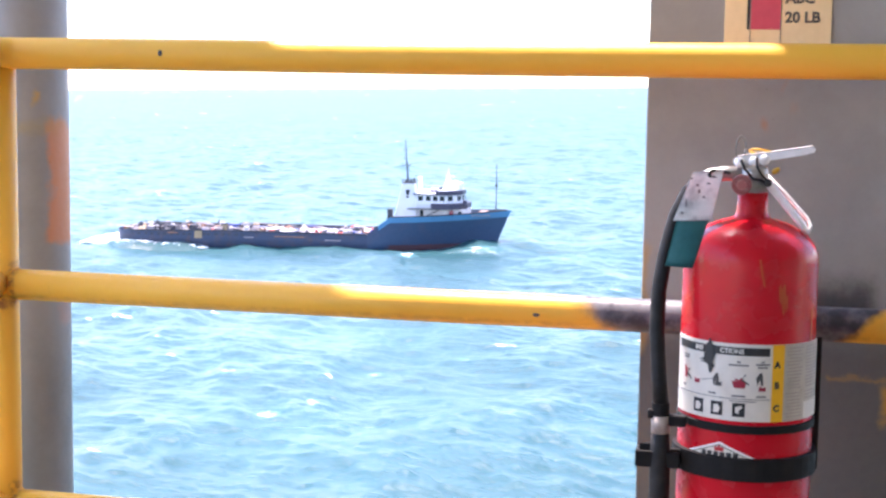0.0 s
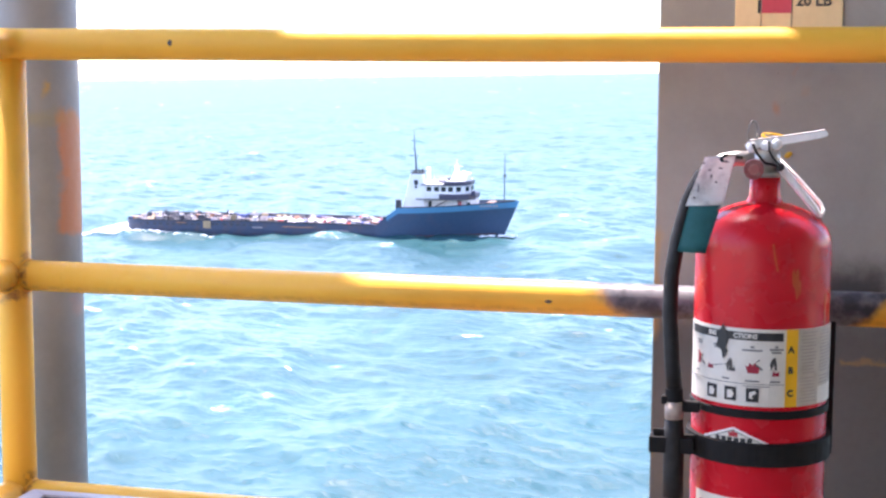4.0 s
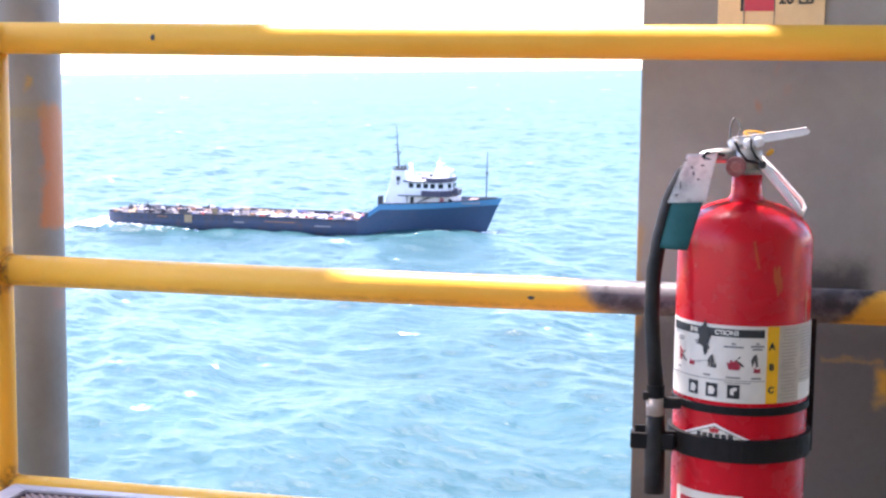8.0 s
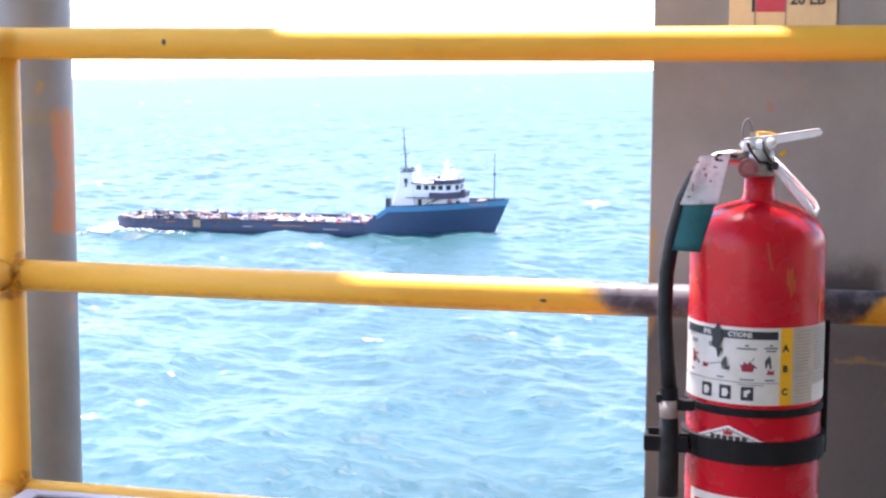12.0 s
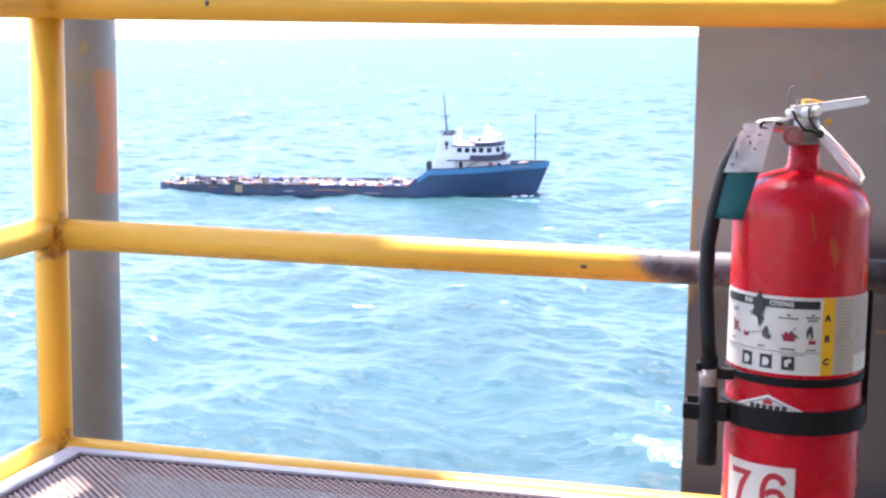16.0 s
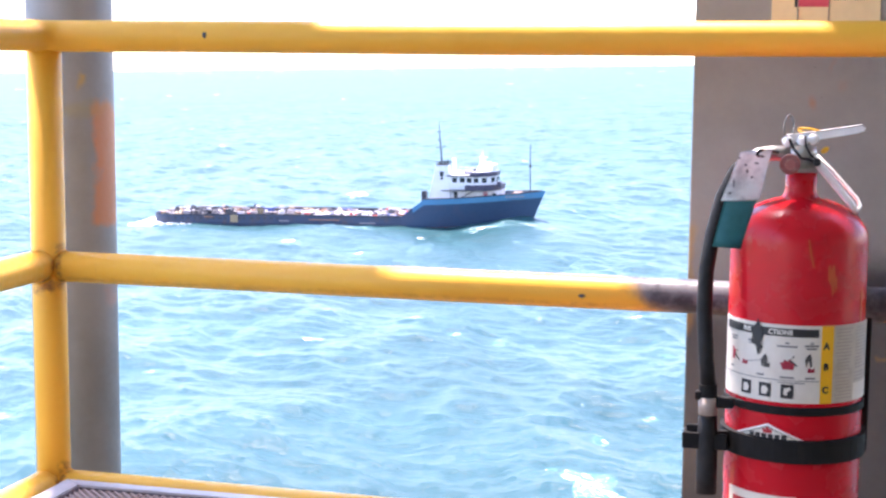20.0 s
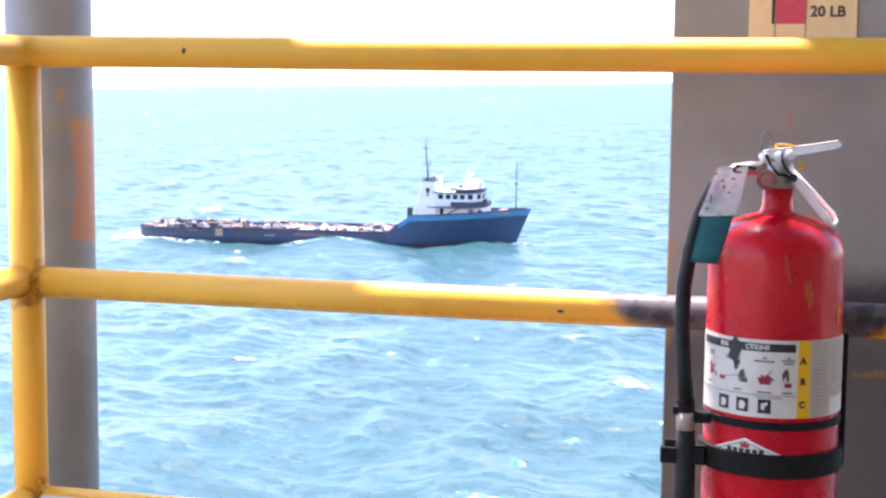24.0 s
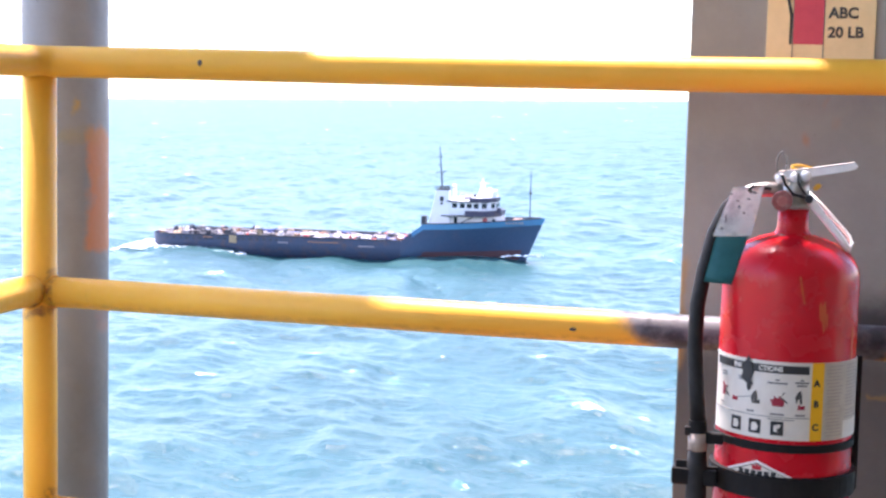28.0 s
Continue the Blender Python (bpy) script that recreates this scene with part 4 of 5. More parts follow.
def water_sheet(name, x, y, z, foam, lost, label, around):
    """Links a grid of water points as one mesh; around: its last column meets its first."""
    n, mcol = x.shape
    co = np.stack([x, y, z], -1).reshape(-1, 3)
    i, j = np.meshgrid(np.arange(n - 1), np.arange(mcol if around else mcol - 1), indexing="ij")
    j2 = (j + 1) % mcol
    quads = np.stack([i * mcol + j, (i + 1) * mcol + j, (i + 1) * mcol + j2, i * mcol + j2], -1).reshape(-1, 4)
    if not around:
        quads = quads[:, ::-1]
    me = bpy.data.meshes.new(name)
    me.vertices.add(len(co))
    me.vertices.foreach_set("co", co.ravel())
    me.loops.add(quads.size)
    me.loops.foreach_set("vertex_index", quads.ravel().astype(np.int32))
    me.polygons.add(len(quads))
    me.polygons.foreach_set("loop_start", np.arange(0, quads.size, 4, dtype=np.int32))
    me.polygons.foreach_set("use_smooth", np.ones(len(quads), dtype=bool))
    for key, values in (("foam", foam), ("gloss_lost", (0.27 ** 4 + 0.6 * np.maximum(lost, 0)) ** 0.25)):
        a = me.attributes.new(key, "FLOAT", "POINT")
        a.data.foreach_set("value", values.ravel().astype(np.float32))
    me.update()
    me.validate()
    me.materials.append(M_SEA)
    ob = new(name, me)
    ob.location = (0, 0, SEA)
    return tagged(ob, label, "sea", kind="structure")


def build_sea():
    ang = np.radians(np.concatenate([np.arange(-10.0, 38.0, 0.075), np.arange(40.0, 348.0, 4.0)]))
    rad = [2.0, 12.0, 24.0, 34.0, 42.0, 48.0, 53.0, 57.0, 60.0]
    while rad[-1] < 4900:
        r = rad[-1]
        rad.append(r * (1.0030 if r < 600 else 1.0030 + min(0.02, (r - 600) / 70000)))
    rad = np.array(rad)
    rr, aa = np.meshgrid(rad, ang, indexing="ij")
    x, y = -rr * np.sin(aa), rr * np.cos(aa)
    wide = np.gradient(ang)
    wide[0] = wide[1]
    step = np.maximum(np.gradient(rad)[:, None] * np.ones_like(aa), rr * np.abs(wide)[None, :])
    z, dx, dy, foam, lost = chop(x, y, np.maximum(step * 0.24 - 0.06, 0))
    return water_sheet("water", x + dx, y + dy, z, foam, lost, "choppy turquoise sea with scattered whitecaps", True)


def build_swell():
    """Long swell crests that rise out of the chop round the ship and run along her side."""
    xs, ys = np.arange(-330.0, 190.0, 0.62), np.arange(150.0, 262.0, 0.62)
    x, y = np.meshgrid(xs, ys, indexing="xy")
    z, dx, dy, foam, lost = chop(x + 37.0, y - 11.0, np.full_like(x, 0.22))
    rise = np.full_like(x, -1.25)
    for n, t in enumerate(SWELL_TIMES):
        mid = SHIP_AT.x + SWELL_SPEED * (t - 14.0)
        bend = 3.5 * np.sin(y / 19.0 + n * 1.7) + 2.0 * np.sin(y / 8.3 + n) - 0.22 * (y - SHIP_AT.y)
        tall = 1.9 + 0.25 * np.sin(y / 13.0 + 2.1 * n)
        off = x - mid - bend
        rise += tall * np.exp(-0.5 * (off / np.where(off < 0, 7.5, 11.0)) ** 2)
    edge = np.minimum(np.minimum(y - 150.0, 262.0 - y) / 40.0, 1.0)
    rise = np.minimum(rise, 1.1) - 1.6 * (1 - edge) ** 2
    # crests slop white against her side
    near = 0.5 * np.exp(-0.5 * ((y - 194.2) / 1.7) ** 2) * np.clip((rise - 0.15) * 1.3, 0, 1) * (0.55 + 0.45 * np.sin(x / 1.9) * np.sin(x / 5.3 + y / 2.0))
    foam = np.clip(np.maximum(foam * (rise > -0.1), near), 0, 1)
    return water_sheet("water_swell", x + dx, y + dy, z + rise, foam, lost, "rolling turquoise swell crests round the supply ship", False)


SHIP_AT, SHIP_HEADING = Vector((-67.5, 202.0, -21.3)), 3.0
# the platform lists by a degree, so in its own frame the sea's level plane leans by as much
LEAN = Vector((0, 0, 1)).rotation_difference(Vector((-0.0169, -0.0106, 1))).to_matrix().to_4x4()
LISTED = Matrix.Translation(SHIP_AT) @ LEAN @ Matrix.Translation(-SHIP_AT)
sea = build_sea()
swell = build_swell()


# ---- the supply ship ----
M_HULL = painted("hull_blue", (0.024, 0.055, 0.112), 0.5, (0.085, 0.06, 0.09), 0.5, 0.25, grain=3, relief=0.1)
M_STRIPE = painted("sheer_blue", (0.052, 0.20, 0.36), 0.45, (0.07, 0.18, 0.32), 0.4, 0.3, grain=3, relief=0.1)
M_BOOT = painted("boot_red", (0.080, 0.036, 0.042), 0.6, (0.05, 0.03, 0.04), 0.6, 0.4, grain=3)
M_AFT = painted("hull_worn_blue", (0.029, 0.046, 0.092), 0.6, (0.085, 0.050, 0.050), 0.85, 0.9, grain=3)
M_WHITE = painted("ship_white", (0.64, 0.64, 0.66), 0.5, (0.45, 0.42, 0.42), 0.4, 0.4, grain=4)
M_GLASS = painted("bridge_glass", (0.012, 0.014, 0.02), 0.12, amount=0.1)
M_VISOR = painted("visor_navy", (0.024, 0.022, 0.055), 0.5, amount=0.2)
M_DECKRED = painted("ship_deck", (0.16, 0.075, 0.06), 0.7, (0.08, 0.06, 0.06), 0.6, 0.3)
M_DARK = painted("dark_fitting", (0.025, 0.028, 0.04), 0.6, amount=0.2)
M_MAST = painted("mast_grey", (0.075, 0.085, 0.115), 0.6, amount=0.2)
M_BUFF = painted("buff_fitting", (0.16, 0.09, 0.06), 0.6, amount=0.3)
CARGO = [painted("cargo_" + n, c, 0.6, amount=0.35, scale=1.0, grain=5) for n, c in (
    ("white", (0.52, 0.48, 0.48)), ("pale", (0.30, 0.26, 0.27)), ("red", (0.45, 0.06, 0.05)), ("rust", (0.30, 0.13, 0.07)),
    ("blue", (0.06, 0.10, 0.30)), ("dark", (0.04, 0.04, 0.055)), ("tan", (0.30, 0.21, 0.12)))]


def smooth01(v):
    v = min(max(v, 0.0), 1.0)
    return v * v * (3 - 2 * v)


def sheer(x):
    """Height of the hull's upper edge above the water."""
    if x < 10.6:
        return 1.42 - 0.22 * smooth01((-8 - x) / 16)
    if x < 14.0:
        return 1.42 + 2.58 * (x - 10.6) / 3.4
    return 4.0 + 0.95 * ((x - 14.0) / 16.4) ** 1.3


def deck_half(x):
    if x < -22.8:
        return 6.0 * math.sqrt(max(0.0, 1 - ((-22.8 - x) / 5.2) ** 2)) ** 0.6 if x > -28.0 else 0.0
    if x < 12:
        return 6.0
    return 6.0 * max(0.0, 1 - ((x - 12) / 18.4) ** 2.4)


def hull_loft(levels, xs, grow=0.0):
    """Skin between fractions of the hull's height on both sides; levels from low to high."""
    bm = bmesh.new()
    for sign in (-1, 1):
        grid = []
        for x in xs:
            col = []
            for f in levels:
                top = sheer(x)
                z = -2.6 + (top + 2.6) * f
                rake = 0.0
                if x > 12:                       # stem leans forward with height
                    rake = -(x - 12) / 18.4 * (4.95 - z) * 0.42
                pinch = 1.0
                if x > 8:
                    pinch = 1 - 0.55 * smooth01((x - 8) / 20) * min(1.0, (top - z) / (top + 0.6))
                if z < -0.8:
                    pinch *= 1 - 0.35 * min(1.0, (-0.8 - z) / 1.8)
                half = deck_half(x) * pinch + (grow if deck_half(x) > 0.05 else grow * 0.4)
                col.append(bm.verts.new((x + rake + (grow * 0.6 if x > 29 else 0), sign * half, z)))
            grid.append(col)
        for a, b in zip(grid, grid[1:]):
            for k in range(len(levels) - 1):
                quad = (a[k], b[k], b[k + 1], a[k + 1])
                bm.faces.new(quad if sign < 0 else quad[::-1])
    return bm


def build_ship():
    ship = thing("supply_ship", SHIP_AT, "blue supply ship with white bridge forward and low loaded deck", "ship")
    fore = [10.6 + 3.4 * k / 4 for k in range(4)] + [14 + 16.4 * (k / 22) ** 0.9 for k in range(23)]
    aft = [-28.0 + 0.40 * k for k in range(16)] + [-21.6 + 32.2 * k / 24 for k in range(25)]
    part("fore_hull", hull_loft([0, 0.2, 0.38, 0.5, 0.65, 0.8, 1.0], fore), M_HULL, ship, "dark blue bow hull", True)
    part("aft_hull", hull_loft([0, 0.3, 0.62, 0.8, 1.0], aft), M_AFT, ship, "dark worn aft hull", True)
    part("boot_stripe", hull_loft([0.20, 0.39], [x for x in fore if x < 29.6], 0.02), M_BOOT, ship, "red boot-top band", True)
    part("sheer_stripe", hull_loft([0.875, 1.0], [x for x in fore if x > 11.9], 0.03), M_STRIPE, ship, "bright blue sheer stripe", True)
    def deck_plate(xs, drop, inset):
        bm = bmesh.new()
        left = [bm.verts.new((x, deck_half(x) * inset, sheer(x) - drop)) for x in xs]
        right = [bm.verts.new((x, -deck_half(x) * inset, sheer(x) - drop)) for x in xs]
        for k in range(len(xs) - 1):
            bm.faces.new((left[k], right[k], right[k + 1], left[k + 1]))
        return bm
    part("aft_deck", deck_plate(aft, 0.85, 0.985), M_DECKRED, ship)
    part("fore_deck", deck_plate([x for x in fore if 13.9 < x < 29.4], 0.75, 0.93), M_DECKRED, ship)
    bm = bmesh.new()
    box(bm, 12.2, 14.2, -5.2, 5.2, 0.6, 2.9)
    part("break_bulkhead", bm, M_AFT, ship)
    # cap rail and name bar
    for sign in (-1, 1):
        part("cap_rail", piped([(x, sign * (deck_half(x) + 0.02), sheer(x) + 0.04) for x in fore if 14 <= x < 29.9], 0.09, 6), M_DARK, ship)
        part("cap_rail", piped([(x, sign * (deck_half(x) + 0.02), sheer(x) + 0.03) for x in aft if x > -25.5], 0.10, 6), M_DARK, ship)
    for k in range(6):
        x = 25.2 + k * 0.42
        y = -deck_half(x + 0.3) * 0.955 - 0.05
        part("name_mark", boxed(x, x + 0.24, y - 0.10, y + 0.3, 4.15, 4.4), CARGO[1], ship)
    # deckhouse
    def storey(x0, x1, half, z0, z1, nose, bevel=0.0):
        """A deckhouse storey with a front that narrows over its last metres."""
        bm = bmesh.new()
        plan = [(x0, -half), (x1 - nose, -half), (x1 - nose * 0.35, -half * 0.72), (x1, -half * 0.35), (x1, half * 0.35), (x1 - nose * 0.35, half * 0.72), (x1 - nose, half), (x0, half)]
        face = bm.faces.new([bm.verts.new((x, y, z0)) for x, y in plan])
        up = bmesh.ops.extrude_face_region(bm, geom=[face])
        bmesh.ops.translate(bm, vec=(0, 0, z1 - z0), verts=[v for v in up["geom"] if isinstance(v, bmesh.types.BMVert)])
        bmesh.ops.recalc_face_normals(bm, faces=bm.faces)
        if bevel:
            bmesh.ops.bevel(bm, geom=bm.edges[:], offset=bevel, segments=2, affect="EDGES", profile=0.5)
        return bm
    part("deckhouse", storey(15.2, 24.4, 3.75, 3.2, 5.15, 2.6, 0.08), M_WHITE, ship, "white lower deckhouse")
    part("bridge", storey(17.2, 23.5, 4.15, 5.25, 7.12, 1.9, 0.08), M_WHITE, ship, "white wheelhouse")
    part("bridge_deck", storey(16.2, 24.2, 4.75, 5.12, 5.25, 2.0), M_MAST, ship)
    part("wing_screen", storey(19.6, 24.35, 4.85, 5.26, 5.96, 2.0), M_VISOR, ship, "dark navy wing screen")
    part("bridge_roof", boxed(17.0, 20.19, -4.35, 4.35, 7.14, 7.36, 0.05), M_WHITE, ship)
    part("roof_visor", storey(20.2, 23.6, 4.42, 7.14, 7.74, 1.9, 0.04), M_VISOR, ship, "dark visor over the wheelhouse")
    part("visor_top", storey(20.3, 23.4, 4.3, 7.75, 7.84, 1.9), M_WHITE, ship)
    for x in (18.0, 19.1, 20.1, 21.1):
        for side in (-1, 1):
            w = part("bridge_window", boxed(x - 0.36, x + 0.36, side * 4.15 - 0.05, side * 4.15 + 0.05, 6.30, 6.98, 0.04), M_GLASS, ship)
            part("window_frame", boxed(x - 0.48, x + 0.48, side * 4.15 - 0.03, side * 4.15 + 0.03, 6.22, 7.06), M_WHITE, w)
    for y in (-0.75, 0.75):
        part("bridge_window", boxed(23.46, 23.56, y - 0.5, y + 0.5, 6.30, 6.98), M_GLASS, ship)
    for side in (-1, 1):
        for x, y, turn in ((22.15, 3.62, 43), (23.18, 2.24, 66)):
            bm = boxed(-0.40, 0.40, -0.06, 0.06, 6.30, 6.98)
            bm.transform(Matrix.Translation((x, side * y, 0)) @ Matrix.Rotation(radians(-side * turn), 4, "Z"))
            part("bridge_window", bm, M_GLASS, ship)
    for x in (16.6, 18.1, 23.6):
        part("deckhouse_door" if x == 18.1 else "porthole", boxed(x - 0.25, x + 0.25, -3.80, -3.70, 3.95 if x == 18.1 else 4.35, 4.95 if x == 18.1 else 4.85), M_GLASS, ship)
    ring = [(22.4 + 0.20 * math.cos(a), -3.92, 4.70 + 0.20 * math.sin(a)) for a in [2 * math.pi * k / 14 for k in range(15)]]
    part("life_ring", piped(ring, 0.11, 6), M_PIC_RED, ship, "dark red life ring")
    stair = part("stair", boxed(17.9, 18.1, -4.5, -4.1, 3.6, 3.7), M_DARK, ship)
    part("stringer", piped([(18.0, -4.5, 3.7), (20.9, -4.5, 5.2)], 0.08, 6), M_DARK, stair)
    part("stringer", piped([(18.0, -4.1, 3.7), (20.9, -4.1, 5.2)], 0.08, 6), M_DARK, stair)
    # the funnel with the main mast beside it
    bm = bmesh.new()
    low = [(14.1, -4.4), (17.5, -4.4), (17.5, -2.4), (14.1, -2.4)]
    high = [(15.3, -4.1), (17.1, -4.1), (17.1, -2.7), (15.3, -2.7)]
    a = [bm.verts.new((x, y, 3.3)) for x, y in low]
    b = [bm.verts.new((x, y, 8.75)) for x, y in high]
    for k in range(4):
        bm.faces.new((a[k], a[(k + 1) % 4], b[(k + 1) % 4], b[k]))
    bm.faces.new(a)
    bm.faces.new(b)
    bmesh.ops.recalc_face_normals(bm, faces=bm.faces)
    bmesh.ops.bevel(bm, geom=bm.edges[:], offset=0.12, segments=2, affect="EDGES", profile=0.5)
    fun = part("funnel", bm, M_WHITE, ship, "white raked funnel with a dark top")
    part("funnel_cap", boxed(15.3, 17.2, -4.15, -2.65, 8.75, 8.95, 0.05), M_DARK, fun)
    for dx in (0.2, 0.9, 1.35):
        part("exhaust", piped([(15.6 + dx, -3.4, 8.9), (15.5 + dx, -3.4, 9.1 + 0.25 * dx)], 0.15, 8), M_DARK, fun)
    part("emblem", slab([(15.85, 7.85), (16.45, 7.85), (16.40, 7.35), (16.28, 7.10), (16.02, 7.10), (15.90, 7.35)], -4.30, -4.20), M_DARK, fun)
    part("emblem", boxed(15.98, 16.32, -4.34, -4.20, 6.72, 6.98), M_DARK, fun)
    part("funnel_rail", piped([(15.1, -3.6, 9.2), (17.9, -3.6, 9.2)], 0.06, 6), M_DARK, ship)
    part("main_mast", piped([(15.95, -3.0, 8.9), (15.7, -3.0, 12.0), (15.5, -3.0, 14.9)], [0.16, 0.10, 0.045], 8), M_MAST, ship, "thin grey-blue mast")
    part("mast_spreader", piped([(15.2, -3.7, 11.2), (15.9, -2.3, 11.3)], 0.05, 6), M_DARK, ship)
    part("mast_spreader", piped([(15.1, -3.0, 13.4), (15.9, -3.0, 13.5)], 0.05, 6), M_DARK, ship)
    part("mast_spreader", piped([(15.75, -3.0, 10.7), (16.4, -3.0, 11.5)], 0.05, 6), M_DARK, ship)
    part("mast_spreader", piped([(15.3, -3.0, 12.3), (15.7, -3.0, 12.2)], 0.06, 6), M_DARK, ship)
    # wheelhouse top: radar mast, dome, aerials
    bm = bmesh.new()
    bmesh.ops.create_cone(bm, cap_ends=True, segments=4, radius1=0.80, radius2=0.12, depth=2.5, matrix=Matrix.Translation((21.4, -0.6, 9.05)))
    part("radar_mast", bm, M_WHITE, ship, "white tapering radar mast")
    part("radar_scanner", boxed(20.9, 22.2, -0.75, -0.45, 9.62, 9.80, 0.04), M_WHITE, ship)
    for x, y, r, z in ((22.5, -1.2, 0.40, 8.75), (22.0, 1.4, 0.36, 8.6)):
        bm = bmesh.new()
        bmesh.ops.create_uvsphere(bm, u_segments=14, v_segments=10, radius=r, matrix=Matrix.Translation((x, y, z)))
        part("aerial_dome", bm, M_WHITE, ship, "white aerial dome", True)
    part("mast_pole", piped([(21.4, -0.6, 10.2), (21.4, -0.6, 10.75)], 0.06, 6), M_WHITE, ship)
    part("roof_house", boxed(21.8, 23.2, -1.9, 1.4, 7.85, 8.75, 0.12), M_WHITE, ship, "white house on the wheelhouse top")
    part("roof_trim", boxed(16.9, 20.2, -4.42, -4.352, 7.14, 7.34), M_MAST, ship)
    part("wing_lamp", boxed(23.9, 24.5, -3.4, -2.5, 5.7, 6.45, 0.08), M_VISOR, ship)
    part("exhaust_stack", piped([(16.9, 1.6, 5.2), (16.85, 1.6, 8.4), (16.8, 1.6, 9.4)], [0.36, 0.34, 0.32], 12), M_WHITE, ship, "white exhaust stack", True)
    part("roof_box", boxed(19.0, 20.1, -2.6, -0.8, 7.37, 7.95, 0.05), CARGO[1], ship)
    part("search_light", boxed(20.5, 20.95, -3.4, -2.9, 7.85, 8.25, 0.08), CARGO[5], ship)
    for x0, x1, y in ((17.1, 20.1, -4.3), (17.1, 20.1, 4.3)):
        part("roof_rail", piped([(x0, y, 7.95), (x1, y, 7.95)], 0.03, 6), M_WHITE, ship)
        for k in range(4):
            x = x0 + (x1 - x0) * k / 3
            part("rail_stanchion", piped([(x, y, 7.34), (x, y, 7.95)], 0.03, 6), M_WHITE, ship)
    for k in range(8):
        x = 16.7 + k * 0.42
        part("rail_stanchion", piped([(x, -4.72, 5.25), (x, -4.72, 5.95)], 0.03, 6), M_WHITE, ship)
    part("deck_rail", piped([(16.7, -4.72, 5.95), (19.64, -4.72, 5.95)], 0.035, 6), M_WHITE, ship)
    part("bow_mast", piped([(28.2, 0, 4.0), (28.2, 0, 8.0), (28.22, 0, 11.6)], [0.10, 0.08, 0.055], 8), M_MAST, ship, "thin grey-blue bow mast")
    part("mast_light", boxed(28.05, 28.4, -0.15, 0.15, 8.3, 8.6), M_DARK, ship)
    part("windlass", boxed(25.8, 27.0, -1.6, 1.6, 3.9, 4.75, 0.12), M_BUFF, ship)
    part("winch_house", boxed(13.4, 14.05, -5.2, -4.0, 3.2, 5.1, 0.08), M_DARK, ship, "dark winch housing")
    part("buff_panel", boxed(-14.9, -13.8, -6.12, -5.98, 0.25, 1.34), CARGO[6], ship)
    # loose deck cargo and rail stanchions down the working deck
    rng = random.Random(21)
    def lump(x, y, z, sx, sy, sz, material, name):
        bm = bmesh.new()
        bmesh.ops.create_icosphere(bm, subdivisions=2, radius=1, matrix=Matrix.LocRotScale((x, y, z), None, (sx, sy, sz)))
        for v in bm.verts:
            v.co += Vector(noise.noise_vector(v.co * 1.7)) * 0.28
        part(name, bm, material, ship)
    # two long heaps of white sacks amidships
    for x0, x1 in ((-5.2, 0.0), (0.7, 6.2)):
        x = x0
        while x < x1:
            lump(x, -4.2 + rng.uniform(-0.5, 0.7), 0.95 + rng.uniform(0, 0.45), rng.uniform(0.45, 0.8), 0.7, rng.uniform(0.4, 0.65), rng.choices(CARGO, (12, 4, 0, 0, 1, 0, 1))[0], "white_sack")
            x += rng.uniform(0.28, 0.5)
    for k in range(18):
        x = -24.6 + k * 0.98 + rng.uniform(-0.15, 0.15)
        part("freeing_port", boxed(x, x + rng.uniform(0.35, 0.6), -deck_half(x) - 0.05, -deck_half(x) + 0.02, sheer(x) - 0.62, sheer(x) - 0.34), M_DARK, ship)
    part("red_chest", boxed(-3.9, -3.1, -5.6, -5.0, 0.6, 1.75, 0.06), CARGO[2], ship, "red deck chest")
    part("deck_container", boxed(-10.4, -8.9, -4.6, -2.4, 0.6, 2.35, 0.06), CARGO[4], ship, "blue deck container")
    part("deck_container", boxed(-8.6, -7.2, -4.4, -2.2, 0.6, 2.25, 0.06), CARGO[5], ship, "dark deck container")
    part("container_stripe", boxed(-8.5, -7.3, -4.45, -4.38, 1.5, 1.75), CARGO[2], ship)
    x = -26.8
    while x < 11:
        w, d, h = rng.uniform(0.25, 1.1), rng.uniform(0.5, 1.3), rng.uniform(0.0, 0.5)
        y = rng.choice((-5.2, -4.6, -3.4, -1.6, 0.4, 3.3)) + rng.uniform(-0.3, 0.3)
        wt = (3, 8, 0.4, 2, 2, 7, 2) if x < -6 else (6, 5, 1, 2, 2, 5, 1)
        y = max(y, -deck_half(x) + 0.45 + d / 2)
        material = rng.choices(CARGO, wt)[0]
        kind = rng.random()
        zb = sheer(x) - 0.85
        if -25 < x < -14 or -12.8 < x < -7.6:
            h += 0.45 * rng.random()
        if kind < 0.34:
            part("cargo_crate", boxed(x, x + w, y - d / 2, y + d / 2, zb, zb + 0.85 + h, 0.05), material, ship)
        elif kind < 0.52:
            part("cargo_pipe", piped([(x - 0.6, y, zb + 0.85 + h * 0.6), (x + w + 0.6, y + rng.uniform(-0.4, 0.4), zb + 0.85 + h * 0.5)], rng.uniform(0.08, 0.2), 8), material, ship)
        else:
            lump(x + w / 2, y, zb + 0.75, w * 0.75, d * 0.6, h * 0.7 + 0.2, material, "cargo_bag")
        x += rng.uniform(0.08, 0.22)
    for x, h in ((-24.1, 1.0), (-21.5, 1.15), (-19.9, 1.05), (-11.3, 0.9), (8.6, 0.9)):
        lump(x, -3.6, sheer(x) + 0.1, 0.6, 0.6, h, CARGO[5], "dark_winch")
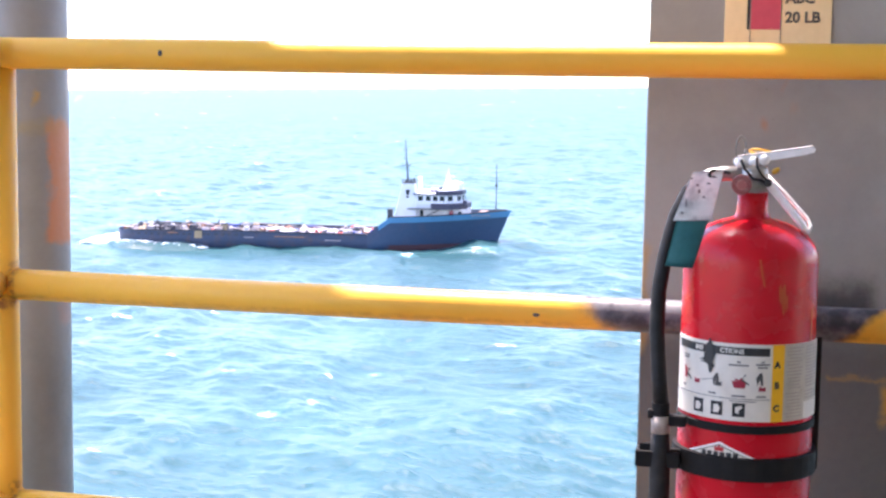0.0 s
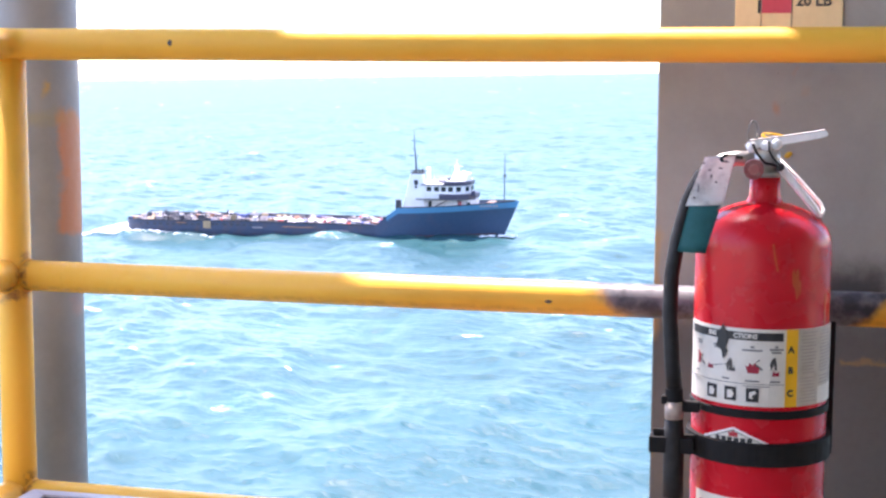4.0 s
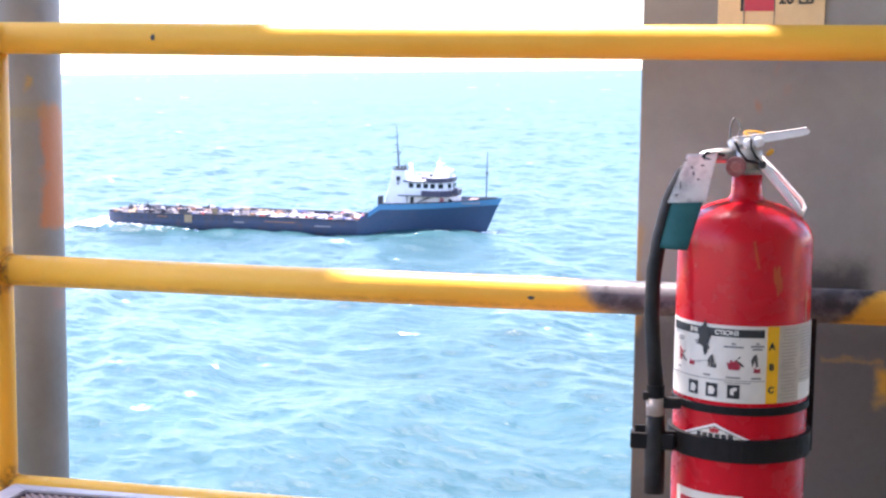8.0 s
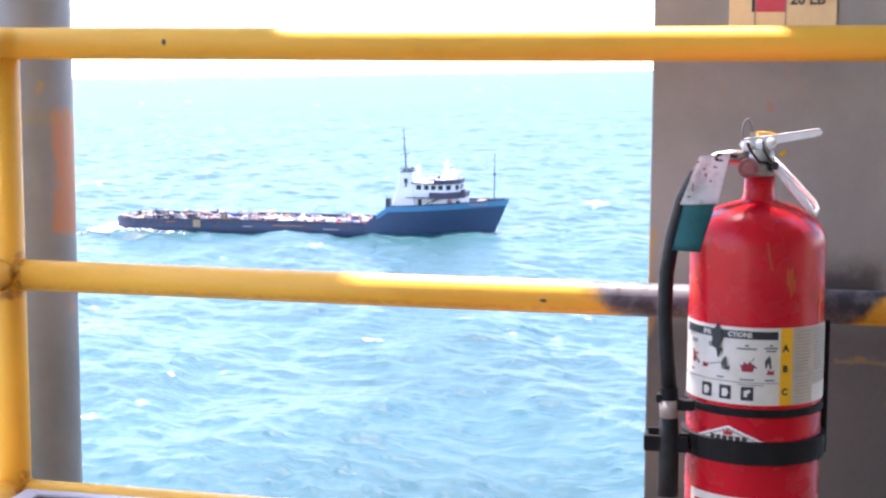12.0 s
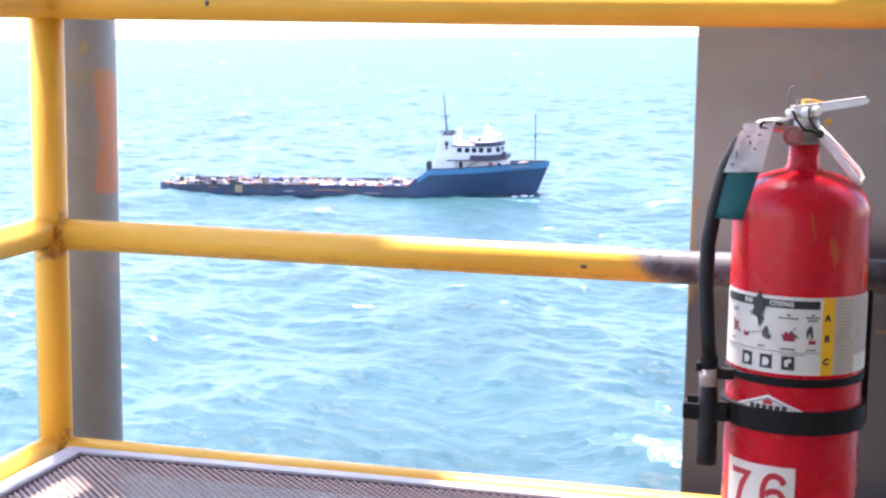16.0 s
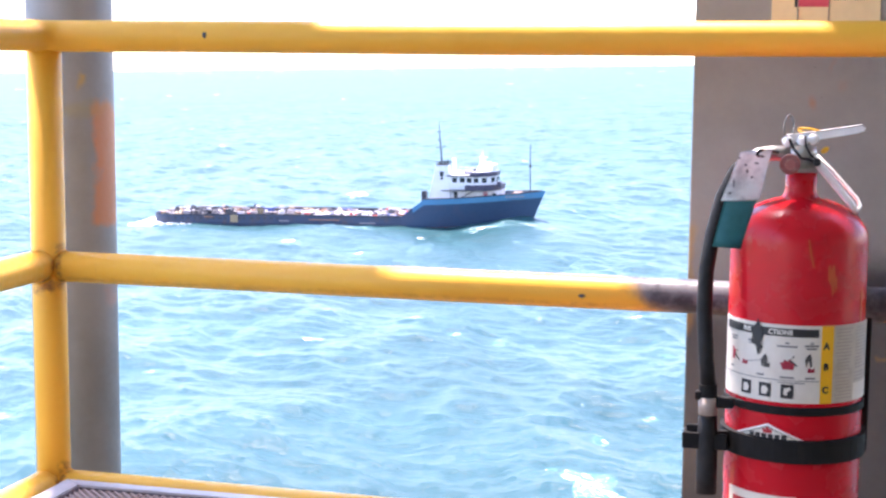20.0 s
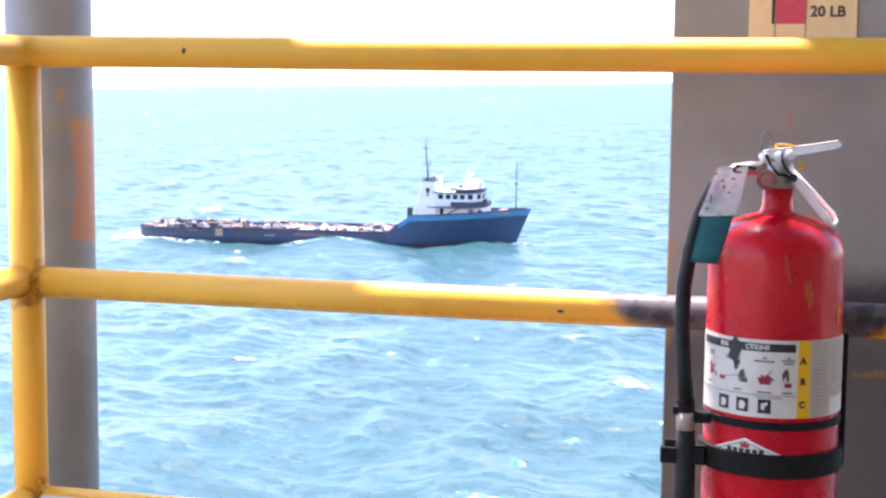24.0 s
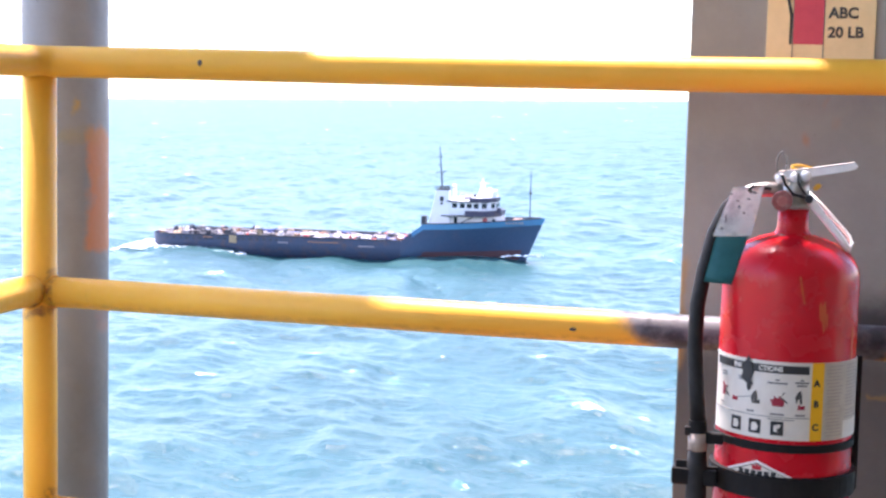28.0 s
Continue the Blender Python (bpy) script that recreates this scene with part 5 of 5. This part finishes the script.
    for k in range(34):
        x = -24.0 + k * 1.03
        if k % 2:
            part("bulwark_post", piped([(x, -deck_half(x) + 0.1, sheer(x) - 0.2), (x, -deck_half(x) + 0.1, sheer(x) + 0.55)], 0.06, 6), CARGO[5], ship)
    part("bulwark_bar", piped([(-23, -5.7, 2.55), (-8, -5.9, 2.3), (10.8, -5.9, 2.25)], 0.05, 6), CARGO[5], ship)
    for x0, x1, z, material in ((-7.5, -6.0, 0.5, CARGO[1]), (-3.0, 1.5, 0.75, CARGO[3]), (4.5, 6.8, 0.4, CARGO[1]), (-19, -17.6, 0.9, CARGO[3])):
        part("hull_mark", boxed(x0, x1, -6.06, -5.97, z, z + 0.14), material, ship)
    return ship


ship = build_ship()


def stern_rise(x, y):
    """Height, over the ship's own zero, of the water that heaps up round her stern and sinks away from it."""
    half = np.vectorize(deck_half)(np.clip(x, -27.9, 12.0))
    off = np.hypot(np.maximum(np.abs(y) - 0.9 * half, 0) / 5.5, np.maximum(-26.5 - x, 0) / 8.5)
    along = np.clip((3.0 - x) / 24.0, 0, 1)
    along = along * along * (3 - 2 * along)
    sunk = np.clip((-36.0 - x) / 14.0, 0, 1) ** 2 + np.clip((np.abs(y) - 12.0) / 8.0, 0, 1) ** 2
    return -2.3 - 2.6 * sunk + 2.05 * along * np.exp(-off ** 2) + 0.16 * np.sin(x / 1.7 + y / 2.3) * np.sin(y / 1.9 - x / 4.1)


def build_stern_wave():
    x, y = np.meshgrid(np.arange(-52.0, 6.0, 0.4), np.arange(-20.0, 20.1, 0.4), indexing="xy")
    z, dx, dy, foam, lost = chop(x + 11.0, y + 60.0, np.full_like(x, 0.12))
    rise = stern_rise(x, y)
    churn = np.clip((rise + 1.3) / 1.3, 0, 1) * np.clip((-13.0 - x) / 12.0, 0, 1) * (0.42 + 0.25 * np.sin(x / 2.9) * np.sin(y / 1.7 + x / 3.7))
    return water_sheet("water_stern", x + dx * 0.3, y + dy * 0.3, rise + 0.35 * z, np.maximum(foam * 0.5, churn), lost, "churned turquoise water heaped round the ship's stern", False)


def build_wake():
    """Foam churned up at the stern, along the waterline and at the stem: many small flat clumps."""
    rng = random.Random(33)
    bm = bmesh.new()
    spots = []
    for k in range(520):
        d = rng.random() ** 1.5
        spots.append((-27.4 - 9.5 * d + rng.uniform(-0.6, 0.6), rng.uniform(-6.0, 5) * (1 - 0.25 * d), rng.uniform(0.2, 0.6) * (1.15 - 0.75 * d)))
    for k in range(110):
        x = rng.uniform(-27.0, -12.0)
        spots.append((x, -deck_half(x) - 0.3 - abs(rng.gauss(0, 0.7)), rng.uniform(0.06, 0.26)))
    for k in range(60):
        x = 30.0 - 5 * rng.random() ** 2.0
        spots.append((x, -deck_half(x) * 0.62 - 0.5 - abs(rng.gauss(0, 0.8)), rng.uniform(0.10, 0.34)))
    for x, y, s in spots:
        z = float(stern_rise(np.array(x), np.array(y))) + 0.05 if x < 0 else 0.0
        m = Matrix.LocRotScale((x, y, z + rng.uniform(-0.10, 0.10)), Euler((0, 0, rng.uniform(0, 6.3))), (s * rng.uniform(1.0, 2.6), s, s * rng.uniform(0.25, 0.5)))
        bmesh.ops.create_icosphere(bm, subdivisions=1, radius=1.0, matrix=m)
    ob = part("wake_foam", bm, painted("sea_foam", (0.86, 0.88, 0.88), 0.8, (0.6, 0.74, 0.75), 0.4, 0.8, grain=4), None, smooth=True)
    return tagged(ob, "white churned foam along the supply ship's waterline and stern", "foam", kind="stuff")


stern_wave = build_stern_wave()
wake = build_wake()

SHIP_ROWS = [
    (0, 0.56, 0.20, 0.24),
    (0.5, 0.69, 0.22, -0.17),
    (1, 0.41, 0.22, -0.23),
    (1.5, 0.19, 0.14, -0.57),
    (2, 0.35, 0.38, -0.74),
    (2.5, 0.64, 0.08, -0.93),
    (3, 0.40, -0.12, -0.96),
    (3.5, 0.14, 0.04, -0.81),
    (5.5, 0.12, -0.40, 1.00),
    (6, 0.25, -0.24, 0.87),
    (6.5, 0.06, -0.21, 0.60),
    (7, 0.22, -0.29, 0.22),
    (7.5, 0.02, 0.11, -0.35),
    (8, -0.03, -0.01, -0.77),
    (8.5, -0.25, 0.16, -0.76),
    (9, -0.40, -0.10, -0.77),
    (9.5, -0.39, 0.15, -0.55),
    (10, -0.23, -0.39, -0.41),
    (10.5, -0.49, -0.31, -0.27),
    (11, -0.26, -0.09, -0.15),
    (11.5, -0.41, -0.11, -0.37),
    (13.5, -0.12, -0.03, 0.55),
    (14, -0.39, -0.26, 0.92),
    (14.5, -0.08, -0.18, 1.03),
    (15, 0.18, -0.28, 1.38),
    (15.5, 0.32, -0.06, 1.36),
    (16, -0.04, -0.37, 1.01),
    (16.5, -0.40, 0.01, 0.50),
    (17, -0.47, 0.51, -0.76),
    (17.5, -0.52, 0.30, -1.85),
    (18, -0.57, 0.04, -2.45),
    (18.5, -0.44, 0.38, -1.92),
    (19, -0.18, 0.27, -1.16),
    (19.5, -0.20, 0.20, -0.42),
    (20, -0.53, -0.28, 0.66),
    (20.5, 0.14, -0.21, 1.57),
    (21, 0.71, 0.25, 1.91),
    (21.5, 0.58, -0.02, 1.91),
    (22, 0.43, -0.20, 1.67),
    (22.5, 0.21, 0.14, 1.34),
    (24.5, -0.09, -0.02, -0.49),
    (25, -0.06, -0.08, -0.72),
    (25.5, -0.09, -0.43, -0.50),
    (26, -0.22, -0.39, -0.25),
    (26.5, 0.50, -0.04, -0.21),
    (27, -0.02, -0.06, -0.09),
    (27.5, -0.22, 0.19, -0.02),
    (28, 0.00, 0.80, 0.26),
]


def motions():
    """The ship heaves and pitches on the spot; the water at her stern rides with it, the chop drifts past and the swells run by."""
    turn = Matrix.Rotation(radians(SHIP_HEADING), 4, "Z")
    rows, heaped = [], []
    for t, dx, dz, pitch in SHIP_ROWS:
        place = SHIP_AT + turn @ Vector((dx, 0, dz))
        rows.append((t, Matrix.Translation(place) @ turn @ Matrix.Rotation(radians(-pitch), 4, "Y")))
        # the water round her stern rises and falls most of the way with it
        heaped.append((t, Matrix.Translation(SHIP_AT + Vector((0, 0, 0.6 * dz))) @ turn @ Matrix.Rotation(radians(-0.8 * pitch), 4, "Y")))
    walk(ship, rows)
    walk(stern_wave, heaped)
    walk(wake, heaped)
    rows, crests = [], []
    for k in range(15):
        t = 2.0 * k
        shift = DRIFT * (t - 14.0)
        rows.append((t, LISTED @ Matrix.Translation((shift.x, shift.y, SEA + 0.05 * math.sin(1.1 * t)))))
        crests.append((t, LISTED @ Matrix.Translation((-SWELL_SPEED * (t - 14.0), 0, SEA))))
    walk(sea, rows)
    walk(swell, crests)


motions()
